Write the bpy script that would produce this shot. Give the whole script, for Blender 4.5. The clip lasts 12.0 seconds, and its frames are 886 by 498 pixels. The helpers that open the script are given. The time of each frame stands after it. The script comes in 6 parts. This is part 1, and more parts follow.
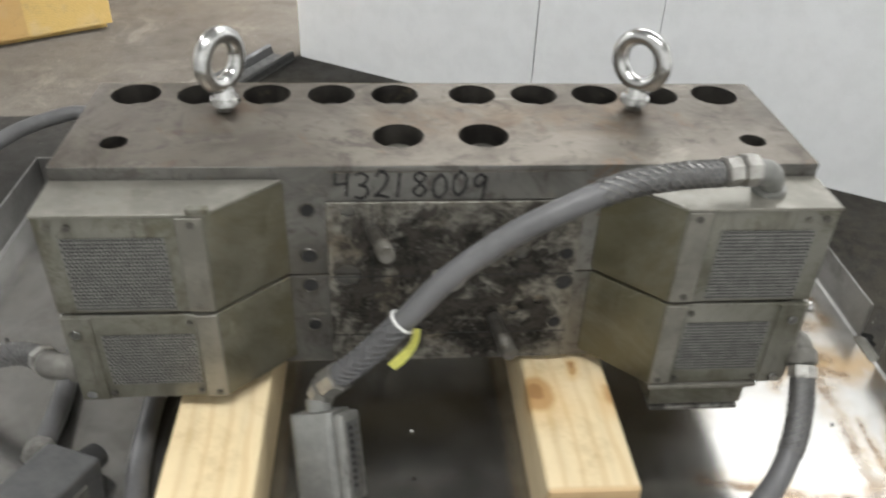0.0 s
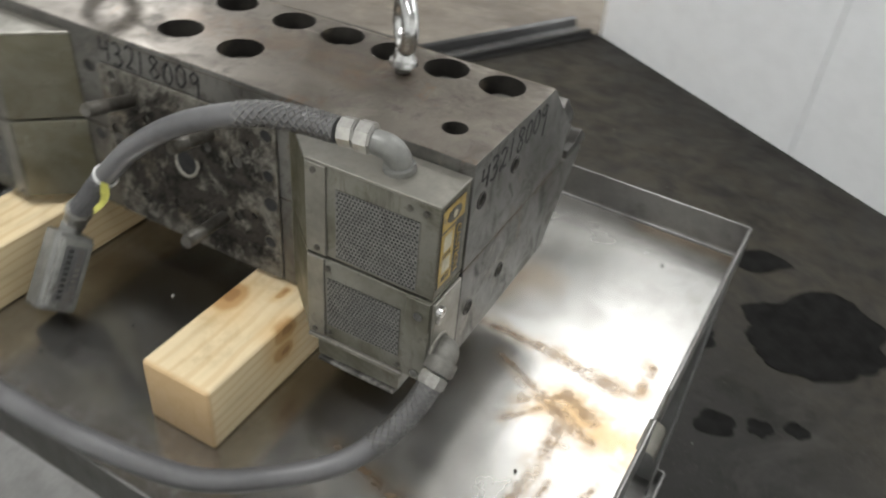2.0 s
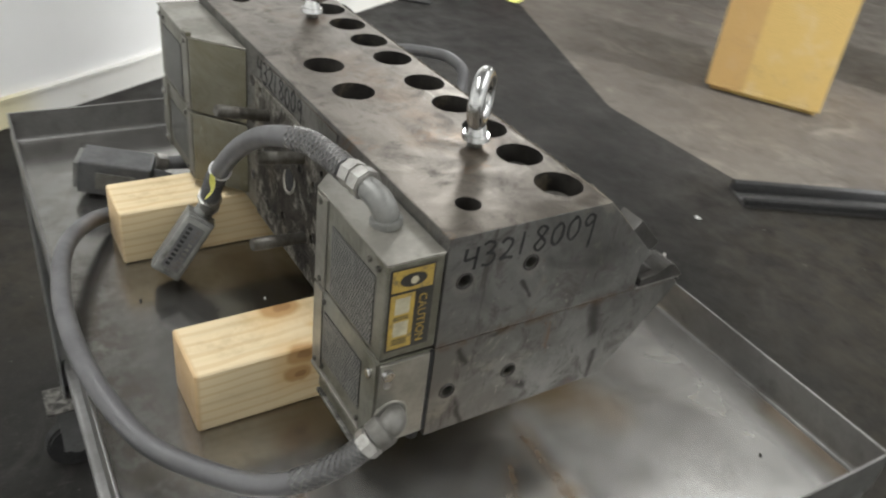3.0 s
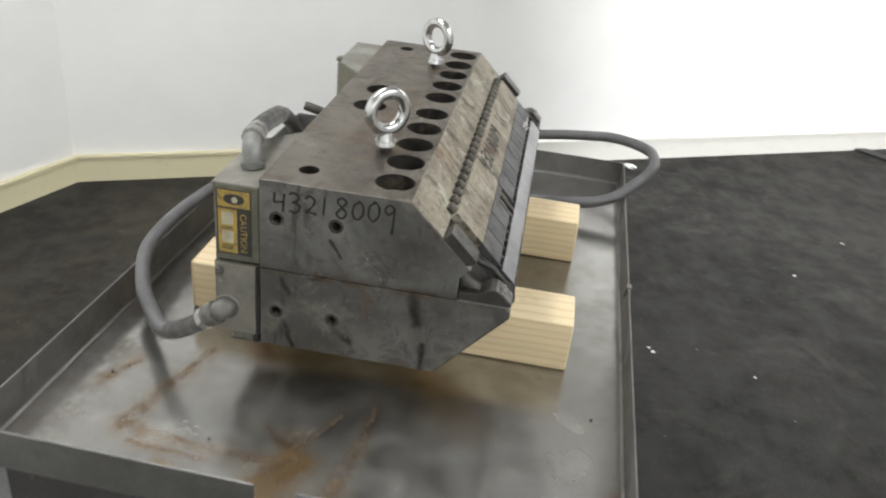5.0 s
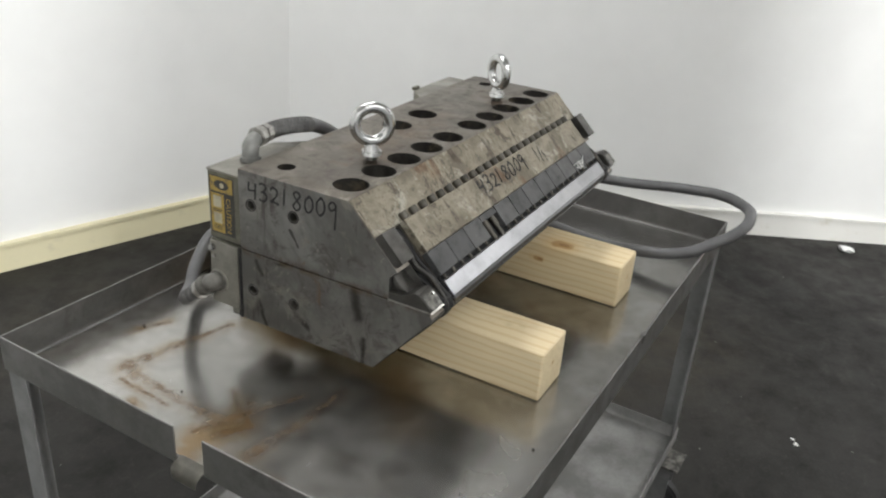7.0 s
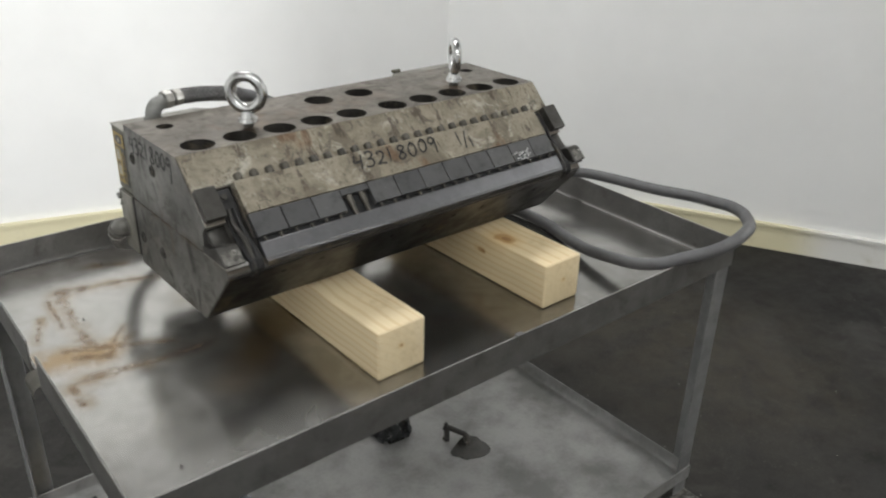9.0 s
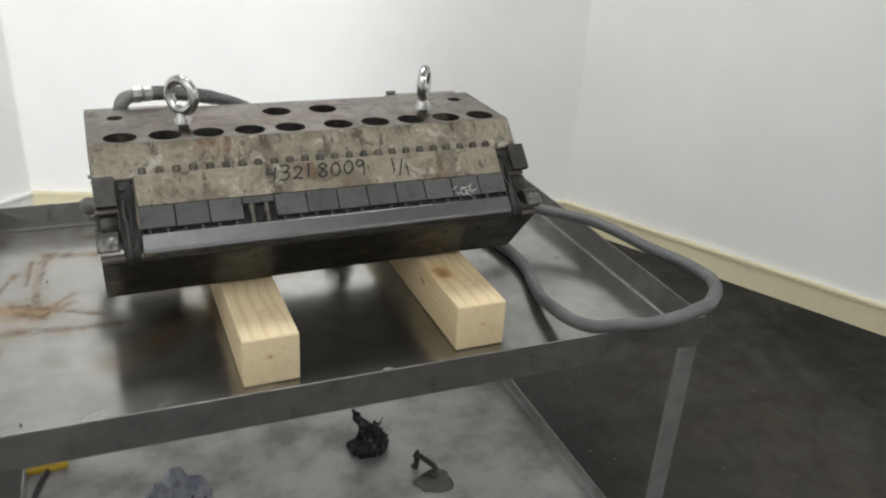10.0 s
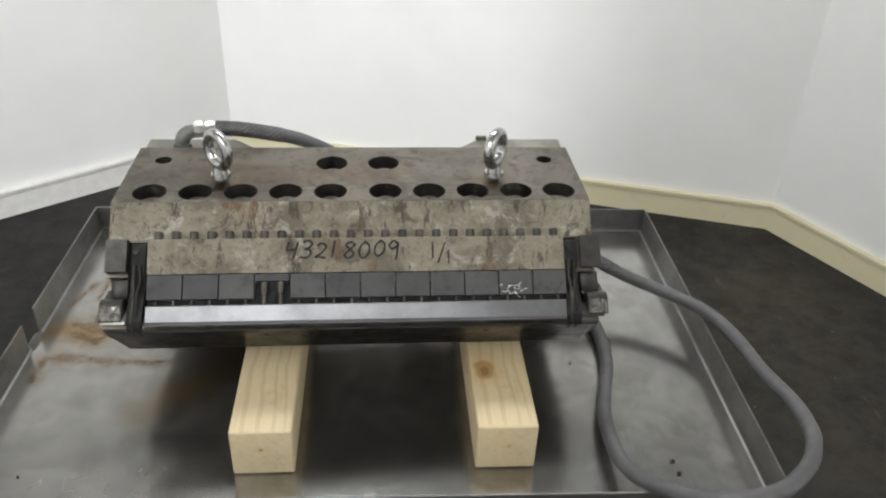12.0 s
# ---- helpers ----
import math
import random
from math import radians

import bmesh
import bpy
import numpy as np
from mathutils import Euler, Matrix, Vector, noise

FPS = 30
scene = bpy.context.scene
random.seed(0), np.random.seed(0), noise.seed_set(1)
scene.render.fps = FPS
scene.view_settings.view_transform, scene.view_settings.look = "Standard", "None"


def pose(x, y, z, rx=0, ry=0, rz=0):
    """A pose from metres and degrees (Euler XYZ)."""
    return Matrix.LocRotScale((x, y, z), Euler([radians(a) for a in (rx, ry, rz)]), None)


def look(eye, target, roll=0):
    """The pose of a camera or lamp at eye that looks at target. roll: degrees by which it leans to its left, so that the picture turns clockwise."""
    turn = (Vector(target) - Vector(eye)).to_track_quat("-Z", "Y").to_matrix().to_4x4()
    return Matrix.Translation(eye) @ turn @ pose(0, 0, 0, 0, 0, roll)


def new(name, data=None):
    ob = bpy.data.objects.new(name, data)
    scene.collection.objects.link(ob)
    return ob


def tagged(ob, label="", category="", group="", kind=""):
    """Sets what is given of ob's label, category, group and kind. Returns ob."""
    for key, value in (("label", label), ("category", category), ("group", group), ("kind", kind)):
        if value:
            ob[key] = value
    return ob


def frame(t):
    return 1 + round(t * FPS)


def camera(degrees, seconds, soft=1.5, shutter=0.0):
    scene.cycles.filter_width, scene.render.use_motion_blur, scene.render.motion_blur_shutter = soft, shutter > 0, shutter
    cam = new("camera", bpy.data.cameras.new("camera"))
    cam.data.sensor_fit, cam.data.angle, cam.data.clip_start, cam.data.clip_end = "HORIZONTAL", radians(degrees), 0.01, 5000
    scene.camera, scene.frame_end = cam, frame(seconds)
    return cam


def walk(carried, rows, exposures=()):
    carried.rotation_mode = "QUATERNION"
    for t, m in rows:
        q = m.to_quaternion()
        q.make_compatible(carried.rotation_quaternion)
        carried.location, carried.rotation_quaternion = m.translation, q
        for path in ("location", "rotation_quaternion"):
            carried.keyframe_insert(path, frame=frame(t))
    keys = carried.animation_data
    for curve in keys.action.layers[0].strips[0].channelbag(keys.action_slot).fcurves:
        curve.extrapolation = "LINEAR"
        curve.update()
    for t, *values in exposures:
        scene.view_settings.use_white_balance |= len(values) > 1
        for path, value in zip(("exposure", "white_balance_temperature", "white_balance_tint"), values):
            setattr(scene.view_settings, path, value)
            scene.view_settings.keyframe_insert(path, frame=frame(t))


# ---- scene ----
cam = camera(57.2, 12.0, soft=2.1, shutter=0.5)
PATH = [
    (0, (0.086, 0.859, 1.522), (-0.073, -0.775, 0.379), 2.4),
    (0.5, (-0.068, 0.893, 1.522), (-0.112, -0.746, 0.377), 2.2),
    (1, (-0.221, 0.809, 1.531), (-0.105, -0.778, 0.321), 0.8),
    (1.5, (-0.391, 0.785, 1.515), (-0.098, -0.802, 0.334), 1.9),
    (2, (-0.613, 0.768, 1.536), (0.074, -0.663, 0.319), 5.6),
    (2.5, (-0.756, 0.671, 1.527), (0.333, -0.559, 0.385), 7.6),
    (4.5, (-1.14, 0.022, 1.558), (0.607, -0.088, 0.59), 5.4),
    (5, (-1.245, -0.158, 1.567), (0.506, 0.028, 0.619), 6.2),
    (5.5, (-1.265, -0.26, 1.561), (0.472, 0.065, 0.625), 5.3),
    (6, (-1.233, -0.337, 1.566), (0.493, 0.075, 0.642), 4.8),
    (6.5, (-1.221, -0.473, 1.566), (0.45, 0.164, 0.67), 4.6),
    (8.5, (-0.918, -0.96, 1.551), (0.423, 0.257, 0.701), 2.2),
    (9, (-0.79, -1.11, 1.547), (0.395, 0.241, 0.67), 1.6),
    (9.5, (-0.563, -1.207, 1.565), (0.443, 0.276, 0.677), 2.7),
    (10, (-0.338, -1.359, 1.575), (0.413, 0.286, 0.72), 3.6),
    (10.5, (-0.197, -1.397, 1.595), (0.337, 0.3, 0.683), 3.2),
    (11, (-0.105, -1.301, 1.659), (0.322, 0.393, 0.685), 2.7),
    (11.5, (-0.007, -1.209, 1.723), (0.267, 0.49, 0.704), 2.0),
    (12, (0.051, -1.14, 1.762), (0.213, 0.543, 0.694), 2.3),
]
walk(cam, [(t, look(eye, target, roll)) for t, eye, target, roll in PATH], exposures=((0.0, 0.34), (1.0, 0.28), (2.5, 0.18), (4.5, 0.35), (5.5, 0.29), (6.5, 0.13), (8.5, -0.02), (12.0, -0.06)))

# ---- world and lights ----
world = bpy.data.worlds.new("world")
scene.world = world
world.use_nodes = True
world.node_tree.nodes["Background"].inputs[0].default_value = (0.9, 0.95, 1.0, 1)
world.node_tree.nodes["Background"].inputs[1].default_value = 0.05
CEIL = 3.0


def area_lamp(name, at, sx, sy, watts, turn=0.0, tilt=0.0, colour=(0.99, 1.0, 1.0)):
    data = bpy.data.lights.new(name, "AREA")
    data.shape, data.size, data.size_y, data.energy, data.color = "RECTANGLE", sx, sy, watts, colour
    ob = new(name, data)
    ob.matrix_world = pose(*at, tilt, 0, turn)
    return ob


# lamps out of view; the first is placed by its reflection in the tray
area_lamp("unseen_lamp", (-0.95, -1.62, CEIL - 0.12), 2.6, 1.5, 51, -31)
# the next three are added to brighten north side, east side and hall
area_lamp("unseen_lamp", (0.15, 0.75, CEIL - 0.22), 1.5, 0.40, 36, -17, 22)
area_lamp("unseen_lamp", (2.85, -2.25, CEIL - 0.12), 1.2, 0.32, 47, -62)
area_lamp("unseen_lamp", (2.4, -5.2, CEIL - 0.12), 1.5, 0.32, 28, 0)
# unseen bright hall lamps, inferred from wall light edges past either panel wall end
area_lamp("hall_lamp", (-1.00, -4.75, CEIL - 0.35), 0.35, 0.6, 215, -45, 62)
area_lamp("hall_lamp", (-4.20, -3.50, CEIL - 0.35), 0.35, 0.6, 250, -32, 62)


# ---- materials ----
class Mat:
    """A node material built step by step."""

    def __init__(self, name):
        self.m = bpy.data.materials.new(name)
        self.m.use_nodes = True
        self.nt = self.m.node_tree
        self.b = self.nt.nodes["Principled BSDF"]
        self.co = self.node("ShaderNodeTexCoord").outputs["Object"]

    def node(self, kind, **props):
        n = self.nt.nodes.new(kind)
        for k, v in props.items():
            setattr(n, k, v)
        return n

    def link(self, a, b):
        self.nt.links.new(a, b)

    def put(self, sock, v):
        if isinstance(v, bpy.types.NodeSocket):
            self.link(v, sock)
        elif isinstance(v, (tuple, list)) and sock.type == "RGBA":
            sock.default_value = (*v[:3], 1)
        else:
            sock.default_value = v

    def noise(self, scale, detail=4.0, rough=0.6, stretch=None, co=None, distort=0.0):
        n = self.node("ShaderNodeTexNoise")
        n.inputs["Scale"].default_value = scale
        n.inputs["Detail"].default_value = detail
        n.inputs["Roughness"].default_value = rough
        n.inputs["Distortion"].default_value = distort
        c = co or self.co
        if stretch:
            mp = self.node("ShaderNodeMapping")
            mp.inputs["Scale"].default_value = stretch
            self.link(c, mp.inputs["Vector"])
            c = mp.outputs[0]
        self.link(c, n.inputs["Vector"])
        return n.outputs["Fac"]

    def cells(self, scale, feature="F1", out="Distance"):
        n = self.node("ShaderNodeTexVoronoi", feature=feature)
        n.inputs["Scale"].default_value = scale
        self.link(self.co, n.inputs["Vector"])
        return n.outputs[out]

    def ramp(self, v, lo, hi, a=0.0, b=1.0):
        n = self.node("ShaderNodeMapRange", interpolation_type="SMOOTHSTEP")
        self.link(v, n.inputs["Value"])
        for k, x in (("From Min", lo), ("From Max", hi), ("To Min", a), ("To Max", b)):
            n.inputs[k].default_value = x
        return n.outputs["Result"]

    def math(self, op, a, b=0.0):
        n = self.node("ShaderNodeMath", operation=op)
        self.put(n.inputs[0], a)
        self.put(n.inputs[1], b)
        return n.outputs[0]

    def mix(self, f, a, b):
        n = self.node("ShaderNodeMix", data_type="RGBA")
        self.put(n.inputs[0], f)
        self.put(n.inputs[6], a)
        self.put(n.inputs[7], b)
        return n.outputs[2]

    def rand(self):
        return self.node("ShaderNodeObjectInfo").outputs["Random"]

    def bump(self, h, strength=0.2, dist=0.001):
        n = self.node("ShaderNodeBump")
        n.inputs["Strength"].default_value = strength
        n.inputs["Distance"].default_value = dist
        self.link(h, n.inputs["Height"])
        self.link(n.outputs[0], self.b.inputs["Normal"])

    def near_line(self, co, a, b, width, soft=0.6):
        """1 close to the segment from a to b, falling to 0 at the width."""
        a, b = Vector(a), Vector(b)
        sub = self.node("ShaderNodeVectorMath", operation="SUBTRACT")
        self.link(co, sub.inputs[0])
        sub.inputs[1].default_value = a
        dot = self.node("ShaderNodeVectorMath", operation="DOT_PRODUCT")
        self.link(sub.outputs[0], dot.inputs[0])
        dot.inputs[1].default_value = (b - a) / max((b - a).length_squared, 1e-9)
        t = self.node("ShaderNodeClamp")
        self.link(dot.outputs["Value"], t.inputs[0])
        sc = self.node("ShaderNodeVectorMath", operation="SCALE")
        sc.inputs[0].default_value = b - a
        self.link(t.outputs[0], sc.inputs["Scale"])
        d = self.node("ShaderNodeVectorMath", operation="DISTANCE")
        self.link(sub.outputs[0], d.inputs[0])
        self.link(sc.outputs[0], d.inputs[1])
        return self.ramp(d.outputs["Value"], width * (1 - soft), width, 1.0, 0.0)

    def warped(self, scale, amount):
        n = self.node("ShaderNodeTexNoise")
        n.inputs["Scale"].default_value = scale
        n.inputs["Detail"].default_value = 3
        self.link(self.co, n.inputs["Vector"])
        s = self.node("ShaderNodeVectorMath", operation="SUBTRACT")
        self.link(n.outputs["Color"], s.inputs[0])
        s.inputs[1].default_value = (0.5, 0.5, 0.5)
        m = self.node("ShaderNodeVectorMath", operation="SCALE")
        self.link(s.outputs[0], m.inputs[0])
        m.inputs["Scale"].default_value = amount
        a = self.node("ShaderNodeVectorMath", operation="ADD")
        self.link(self.co, a.inputs[0])
        self.link(m.outputs[0], a.inputs[1])
        return a.outputs[0]

    def done(self, colour, rough=0.5, metal=0.0, spec=None):
        self.put(self.b.inputs["Base Color"], colour)
        self.put(self.b.inputs["Roughness"], rough)
        self.put(self.b.inputs["Metallic"], metal)
        if spec is not None:
            self.b.inputs["Specular IOR Level"].default_value = spec
        return self.m


def worn(name, a, b, dirt=None, scale=9.0, rough=(0.4, 0.6), metal=0.0, grain=120.0, bump=0.15, dirt_at=(0.55, 0.75), dirt_scale=22.0, depth=0.0006):
    """Two tones in soft clouds, fine grain, and patches of dirt that are rougher and not metallic."""
    k = Mat(name)
    big, fine = k.noise(scale, 5, 0.65), k.noise(grain, 3, 0.7)
    col = k.mix(k.ramp(big, 0.35, 0.65), a, b)
    col = k.mix(k.ramp(fine, 0.45, 0.85, 0.0, 0.25), col, tuple(0.45 * x for x in a))
    rgh, met = k.ramp(big, 0.3, 0.7, *rough), metal
    if dirt:
        d = k.ramp(k.noise(dirt_scale, 6, 0.7, distort=0.4), *dirt_at)
        col = k.mix(d, col, dirt)
        met = k.math("MULTIPLY", k.ramp(d, 0.0, 1.0, 1.0, 0.25), metal)
    k.bump(k.math("ADD", fine, k.math("MULTIPLY", big, 1.5)), bump, depth)
    return k.done(col, rgh, met)


def plain(name, a, rough=0.5, metal=0.0, vary=0.25, scale=60.0, bump=0.1):
    k = Mat(name)
    n = k.noise(scale, 4, 0.65)
    col = k.mix(k.ramp(n, 0.35, 0.7), a, tuple(x * (1 - vary) for x in a))
    k.bump(n, bump, 0.0004)
    return k.done(col, k.ramp(n, 0.3, 0.7, rough * 0.88, min(1, rough * 1.12)), metal)


def wall_paint():
    k = Mat("white wall paint")
    n, g = k.noise(2.2, 4, 0.6), k.noise(160, 3, 0.6)
    scuff = k.ramp(k.noise(5, 7, 0.75), 0.68, 0.8, 0, 0.25)
    col = k.mix(k.ramp(n, 0.3, 0.7), (0.80, 0.80, 0.785), (0.76, 0.76, 0.745))
    col = k.mix(scuff, col, (0.66, 0.65, 0.62))
    k.bump(g, 0.1, 0.0006)
    return k.done(col, k.ramp(n, 0.3, 0.7, 0.38, 0.48))


def baseboard_paint():
    """Cream paint, whiter where the long wall runs on."""
    k = Mat("cream baseboard paint")
    n = k.noise(14, 5, 0.7)
    sp = k.node("ShaderNodeSeparateXYZ")
    k.link(k.co, sp.inputs[0])
    f = k.ramp(sp.outputs[1], 0.15, 0.35)
    col = k.mix(f, (0.72, 0.71, 0.67), (0.65, 0.60, 0.405))
    col = k.mix(k.ramp(n, 0.55, 0.75, 0, 0.4), col, (0.45, 0.41, 0.30))
    k.bump(n, 0.12, 0.001)
    return k.done(col, 0.5)


def floor_mat(name, a, b, speck, pale_bands=()):
    k = Mat(name)
    big, mid, fine = k.noise(1.1, 5, 0.65), k.noise(7, 6, 0.7), k.noise(90, 4, 0.7)
    col = k.mix(k.ramp(big, 0.35, 0.65), a, b)
    col = k.mix(k.ramp(mid, 0.55, 0.78, 0, 0.55), col, tuple(x * 0.45 for x in a))
    col = k.mix(k.ramp(k.noise(3.1, 6, 0.7, distort=0.8), 0.52, 0.72, 0, 0.5), col, tuple(x * 2.2 for x in b))
    col = k.mix(k.ramp(k.noise(34, 7, 0.8, distort=0.6), 0.55, 0.75, 0, 0.5), col, tuple(x * 2.6 for x in b))
    # bands of paler brown laid over the floor colour
    for at, to, w, f in pale_bands:
        m = k.math("MULTIPLY", k.near_line(k.warped(1.6, 0.5), at, to, w, 0.97), k.ramp(k.noise(8, 7, 0.78, distort=0.5), 0.3, 0.62))
        col = k.mix(k.math("MULTIPLY", m, f), col, (0.052, 0.046, 0.035))
    worn_pale = k.math("MULTIPLY", k.ramp(k.noise(120, 4, 0.75), 0.52, 0.72), k.ramp(k.noise(2.4, 5, 0.7, distort=0.6), 0.42, 0.66))
    col = k.mix(k.math("MULTIPLY", worn_pale, 0.45), col, tuple(x * 3.4 for x in b))
    scuff = k.math("MULTIPLY", k.ramp(k.noise(22, 3, 0.6, stretch=(1.0, 0.12, 1.0)), 0.66, 0.74), k.ramp(k.noise(4, 3, 0.6), 0.5, 0.65))
    col = k.mix(k.math("MULTIPLY", scuff, 0.35), col, tuple(x * 5.0 for x in b))
    dots = k.math("MULTIPLY", k.ramp(k.cells(26), 0.03, 0.075, 1, 0), k.ramp(k.noise(9, 2, 0.5), 0.56, 0.62))
    col = k.mix(k.math("MULTIPLY", dots, 0.7), col, speck)
    k.bump(k.math("ADD", fine, mid), 0.35, 0.002)
    return k.done(col, k.ramp(mid, 0.35, 0.7, 0.5, 0.78), spec=0.14)


def tray_mat():
    """Satin stainless steel with cloudy wear, fine scratches, oil, branching rust stains and painted reflections."""
    k = Mat("stained stainless steel")
    flat = k.node("ShaderNodeMapping")
    flat.inputs["Location"].default_value = (0.04, 0.04, 0)
    flat.inputs["Scale"].default_value = (1, 1, 0)
    k.link(k.co, flat.inputs["Vector"])
    k.co = flat.outputs[0]
    big = k.noise(3.5, 4, 0.6)
    cloud = k.noise(26, 5, 0.7)
    scratch = k.ramp(k.noise(150, 3, 0.6, stretch=(1.0, 0.05, 1.0)), 0.52, 0.75)
    scratch = k.math("MAXIMUM", scratch, k.ramp(k.noise(170, 3, 0.6, stretch=(0.06, 1.0, 1.0)), 0.58, 0.75))
    speck = k.math("MULTIPLY", k.ramp(k.noise(70, 3, 0.6), 0.68, 0.74), k.ramp(k.noise(5, 2, 0.5), 0.48, 0.62))
    col = k.mix(k.ramp(big, 0.3, 0.7), (0.435, 0.428, 0.412), (0.345, 0.338, 0.322))
    col = k.mix(k.ramp(cloud, 0.35, 0.75, 0.0, 0.38), col, (0.205, 0.198, 0.184))
    mottle = k.ramp(k.noise(13, 7, 0.74, distort=0.6), 0.46, 0.62)
    col = k.mix(k.math("MULTIPLY", mottle, 0.38), col, (0.235, 0.225, 0.205))
    pale = k.math("MULTIPLY", k.ramp(k.noise(19, 4, 0.62, distort=0.5), 0.46, 0.72), k.ramp(k.noise(4, 3, 0.6), 0.45, 0.6))
    col = k.mix(k.math("MULTIPLY", pale, 0.5), col, (0.54, 0.53, 0.50))
    col = k.mix(k.math("MULTIPLY", scratch, 0.22), col, (0.17, 0.168, 0.162))
    col = k.mix(k.math("MULTIPLY", speck, 0.75), col, (0.07, 0.06, 0.045))
    wp, wp2 = k.warped(14, 0.022), k.warped(42, 0.010)
    wide = k.warped(9, 0.035)
    core = halo = None
    for a, b, w, c in (((-0.275, 0.278), (-0.345, 0.293), 0.005, wp2), ((-0.345, 0.293), (-0.42, 0.309), 0.007, wp2), ((-0.42, 0.309), (-0.468, 0.318), 0.010, wp2), ((-0.458, 0.322), (-0.476, 0.285), 0.010, wp2),
                       ((-0.47, 0.29), (-0.473, 0.243), 0.005, wp2), ((-0.473, 0.243), (-0.484, 0.163), 0.006, wp2), ((-0.484, 0.163), (-0.476, 0.105), 0.007, wp2), ((-0.37, 0.043), (-0.44, 0.078), 0.004, wp2), ((-0.44, 0.078), (-0.515, 0.112), 0.009, wp2),
                       ((-0.415, 0.104), (-0.467, 0.062), 0.004, wp2), ((-0.467, 0.060), (-0.510, 0.082), 0.008, wp2), ((-0.32, 0.000), (-0.40, 0.002), 0.006, wp2), ((-0.40, 0.002), (-0.475, 0.010), 0.008, wp2), ((-0.475, 0.010), (-0.514, 0.018), 0.011, wp2),
                       ((-0.515, 0.015), (-0.540, 0.012), 0.004, wp2), ((-0.540, 0.012), (-0.541, -0.045), 0.006, wp2), ((-0.335, 0.366), (-0.398, 0.396), 0.004, wp2), ((-0.524, 0.244), (-0.547, 0.168), 0.003, wp2),
                       ((-0.495, 0.298), (-0.500, 0.19), 0.003, wp2), ((-0.418, 0.136), (-0.448, 0.097), 0.003, wp2)):
        m = k.near_line(c, (*a, 0), (*b, 0), w * 1.9 + 0.001, 0.98)
        core = m if core is None else k.math("MAXIMUM", core, m)
        m = k.near_line(wide, (*a, 0), (*b, 0), w * 2.8 + 0.011, 0.98)
        halo = m if halo is None else k.math("MAXIMUM", halo, m)
    fray = k.math("MULTIPLY", k.ramp(k.noise(48, 7, 0.8), 0.30, 0.66), k.ramp(k.noise(13, 4, 0.7, distort=0.4), 0.36, 0.56, 0.25, 1.0))
    core = k.math("MULTIPLY", k.ramp(core, 0.0, 1.0), fray)
    halo = k.math("MULTIPLY", halo, k.ramp(k.noise(17, 6, 0.75, distort=0.6), 0.30, 0.72))
    halo = k.math("MAXIMUM", halo, k.math("MULTIPLY", k.near_line(wide, (-0.565, -0.345, 0), (-0.43, -0.352, 0), 0.035, 0.95), 0.8))
    halo = k.math("MAXIMUM", halo, k.math("MULTIPLY", k.near_line(wide, (-0.34, -0.13, 0), (-0.25, -0.05, 0), 0.06, 0.95), 0.6))
    pool = k.near_line(k.warped(12, 0.06), (-0.550, 0.085, 0), (-0.465, 0.082, 0), 0.056, 0.9)
    pool = k.math("MULTIPLY", pool, k.ramp(k.noise(26, 5, 0.7), 0.3, 0.55, 0.3, 1.0))
    # mottled dull film, also lightened to paint the brighter reflection at the west end
    haze_sheen = k.near_line(k.warped(6, 0.12), (-0.44, -0.12, 0), (-0.42, 0.34, 0), 0.24, 0.9)
    haze_sheen = k.math("MAXIMUM", haze_sheen, k.near_line(k.warped(6, 0.12), (-0.44, -0.27, 0), (-0.22, -0.30, 0), 0.13, 0.9))
    haze_sheen = k.math("MULTIPLY", haze_sheen, k.ramp(k.noise(9, 4, 0.65, distort=0.5), 0.28, 0.70))
    oil = k.near_line(k.warped(9, 0.1), (-0.27, -0.06, 0), (-0.16, 0.02, 0), 0.09, 0.95)
    oil = k.math("MAXIMUM", oil, k.near_line(k.warped(9, 0.1), (-0.02, 0.16, 0), (0.16, 0.2, 0), 0.09, 0.97))
    oil = k.math("MAXIMUM", oil, k.near_line(k.warped(9, 0.1), (-0.24, 0.14, 0), (-0.20, 0.22, 0), 0.10, 0.97))
    dusty = k.math("MULTIPLY", k.near_line(k.warped(7, 0.06), (-0.54, 0.425, 0), (0.2, 0.435, 0), 0.085, 0.95), k.ramp(k.noise(20, 6, 0.75), 0.35, 0.6))
    col = k.mix(k.math("MULTIPLY", haze_sheen, 0.5), col, (0.47, 0.46, 0.43))
    # dark streaks under the lip, deepened to paint the die's dark reflection
    smear_shade = k.near_line(k.warped(7, 0.14), (0.0, -0.20, 0), (0.28, -0.14, 0), 0.17, 0.95)
    smear_shade = k.math("MULTIPLY", smear_shade, k.ramp(k.noise(10, 4, 0.62, distort=0.5), 0.30, 0.68, 0.2, 1.0))
    col = k.mix(k.math("MULTIPLY", smear_shade, 0.6), col, (0.17, 0.165, 0.15))
    col = k.mix(k.math("MULTIPLY", dusty, 0.8), col, (0.185, 0.165, 0.138))
    col = k.mix(k.math("MULTIPLY", oil, 0.7), col, (0.15, 0.115, 0.06))
    col = k.mix(k.math("MULTIPLY", pool, 0.8), col, (0.300, 0.195, 0.085))
    col = k.mix(k.math("MULTIPLY", halo, 0.74), col, (0.245, 0.160, 0.070))
    col = k.mix(k.math("MULTIPLY", core, 0.95), col, (0.115, 0.064, 0.025))
    dull = k.math("MAXIMUM", k.math("MULTIPLY", core, 0.7), k.math("MULTIPLY", k.math("MAXIMUM", halo, dusty), 0.3))
    rgh = k.math("ADD", k.ramp(big, 0.3, 0.7, 0.145, 0.195), k.math("MULTIPLY", dull, 0.22))
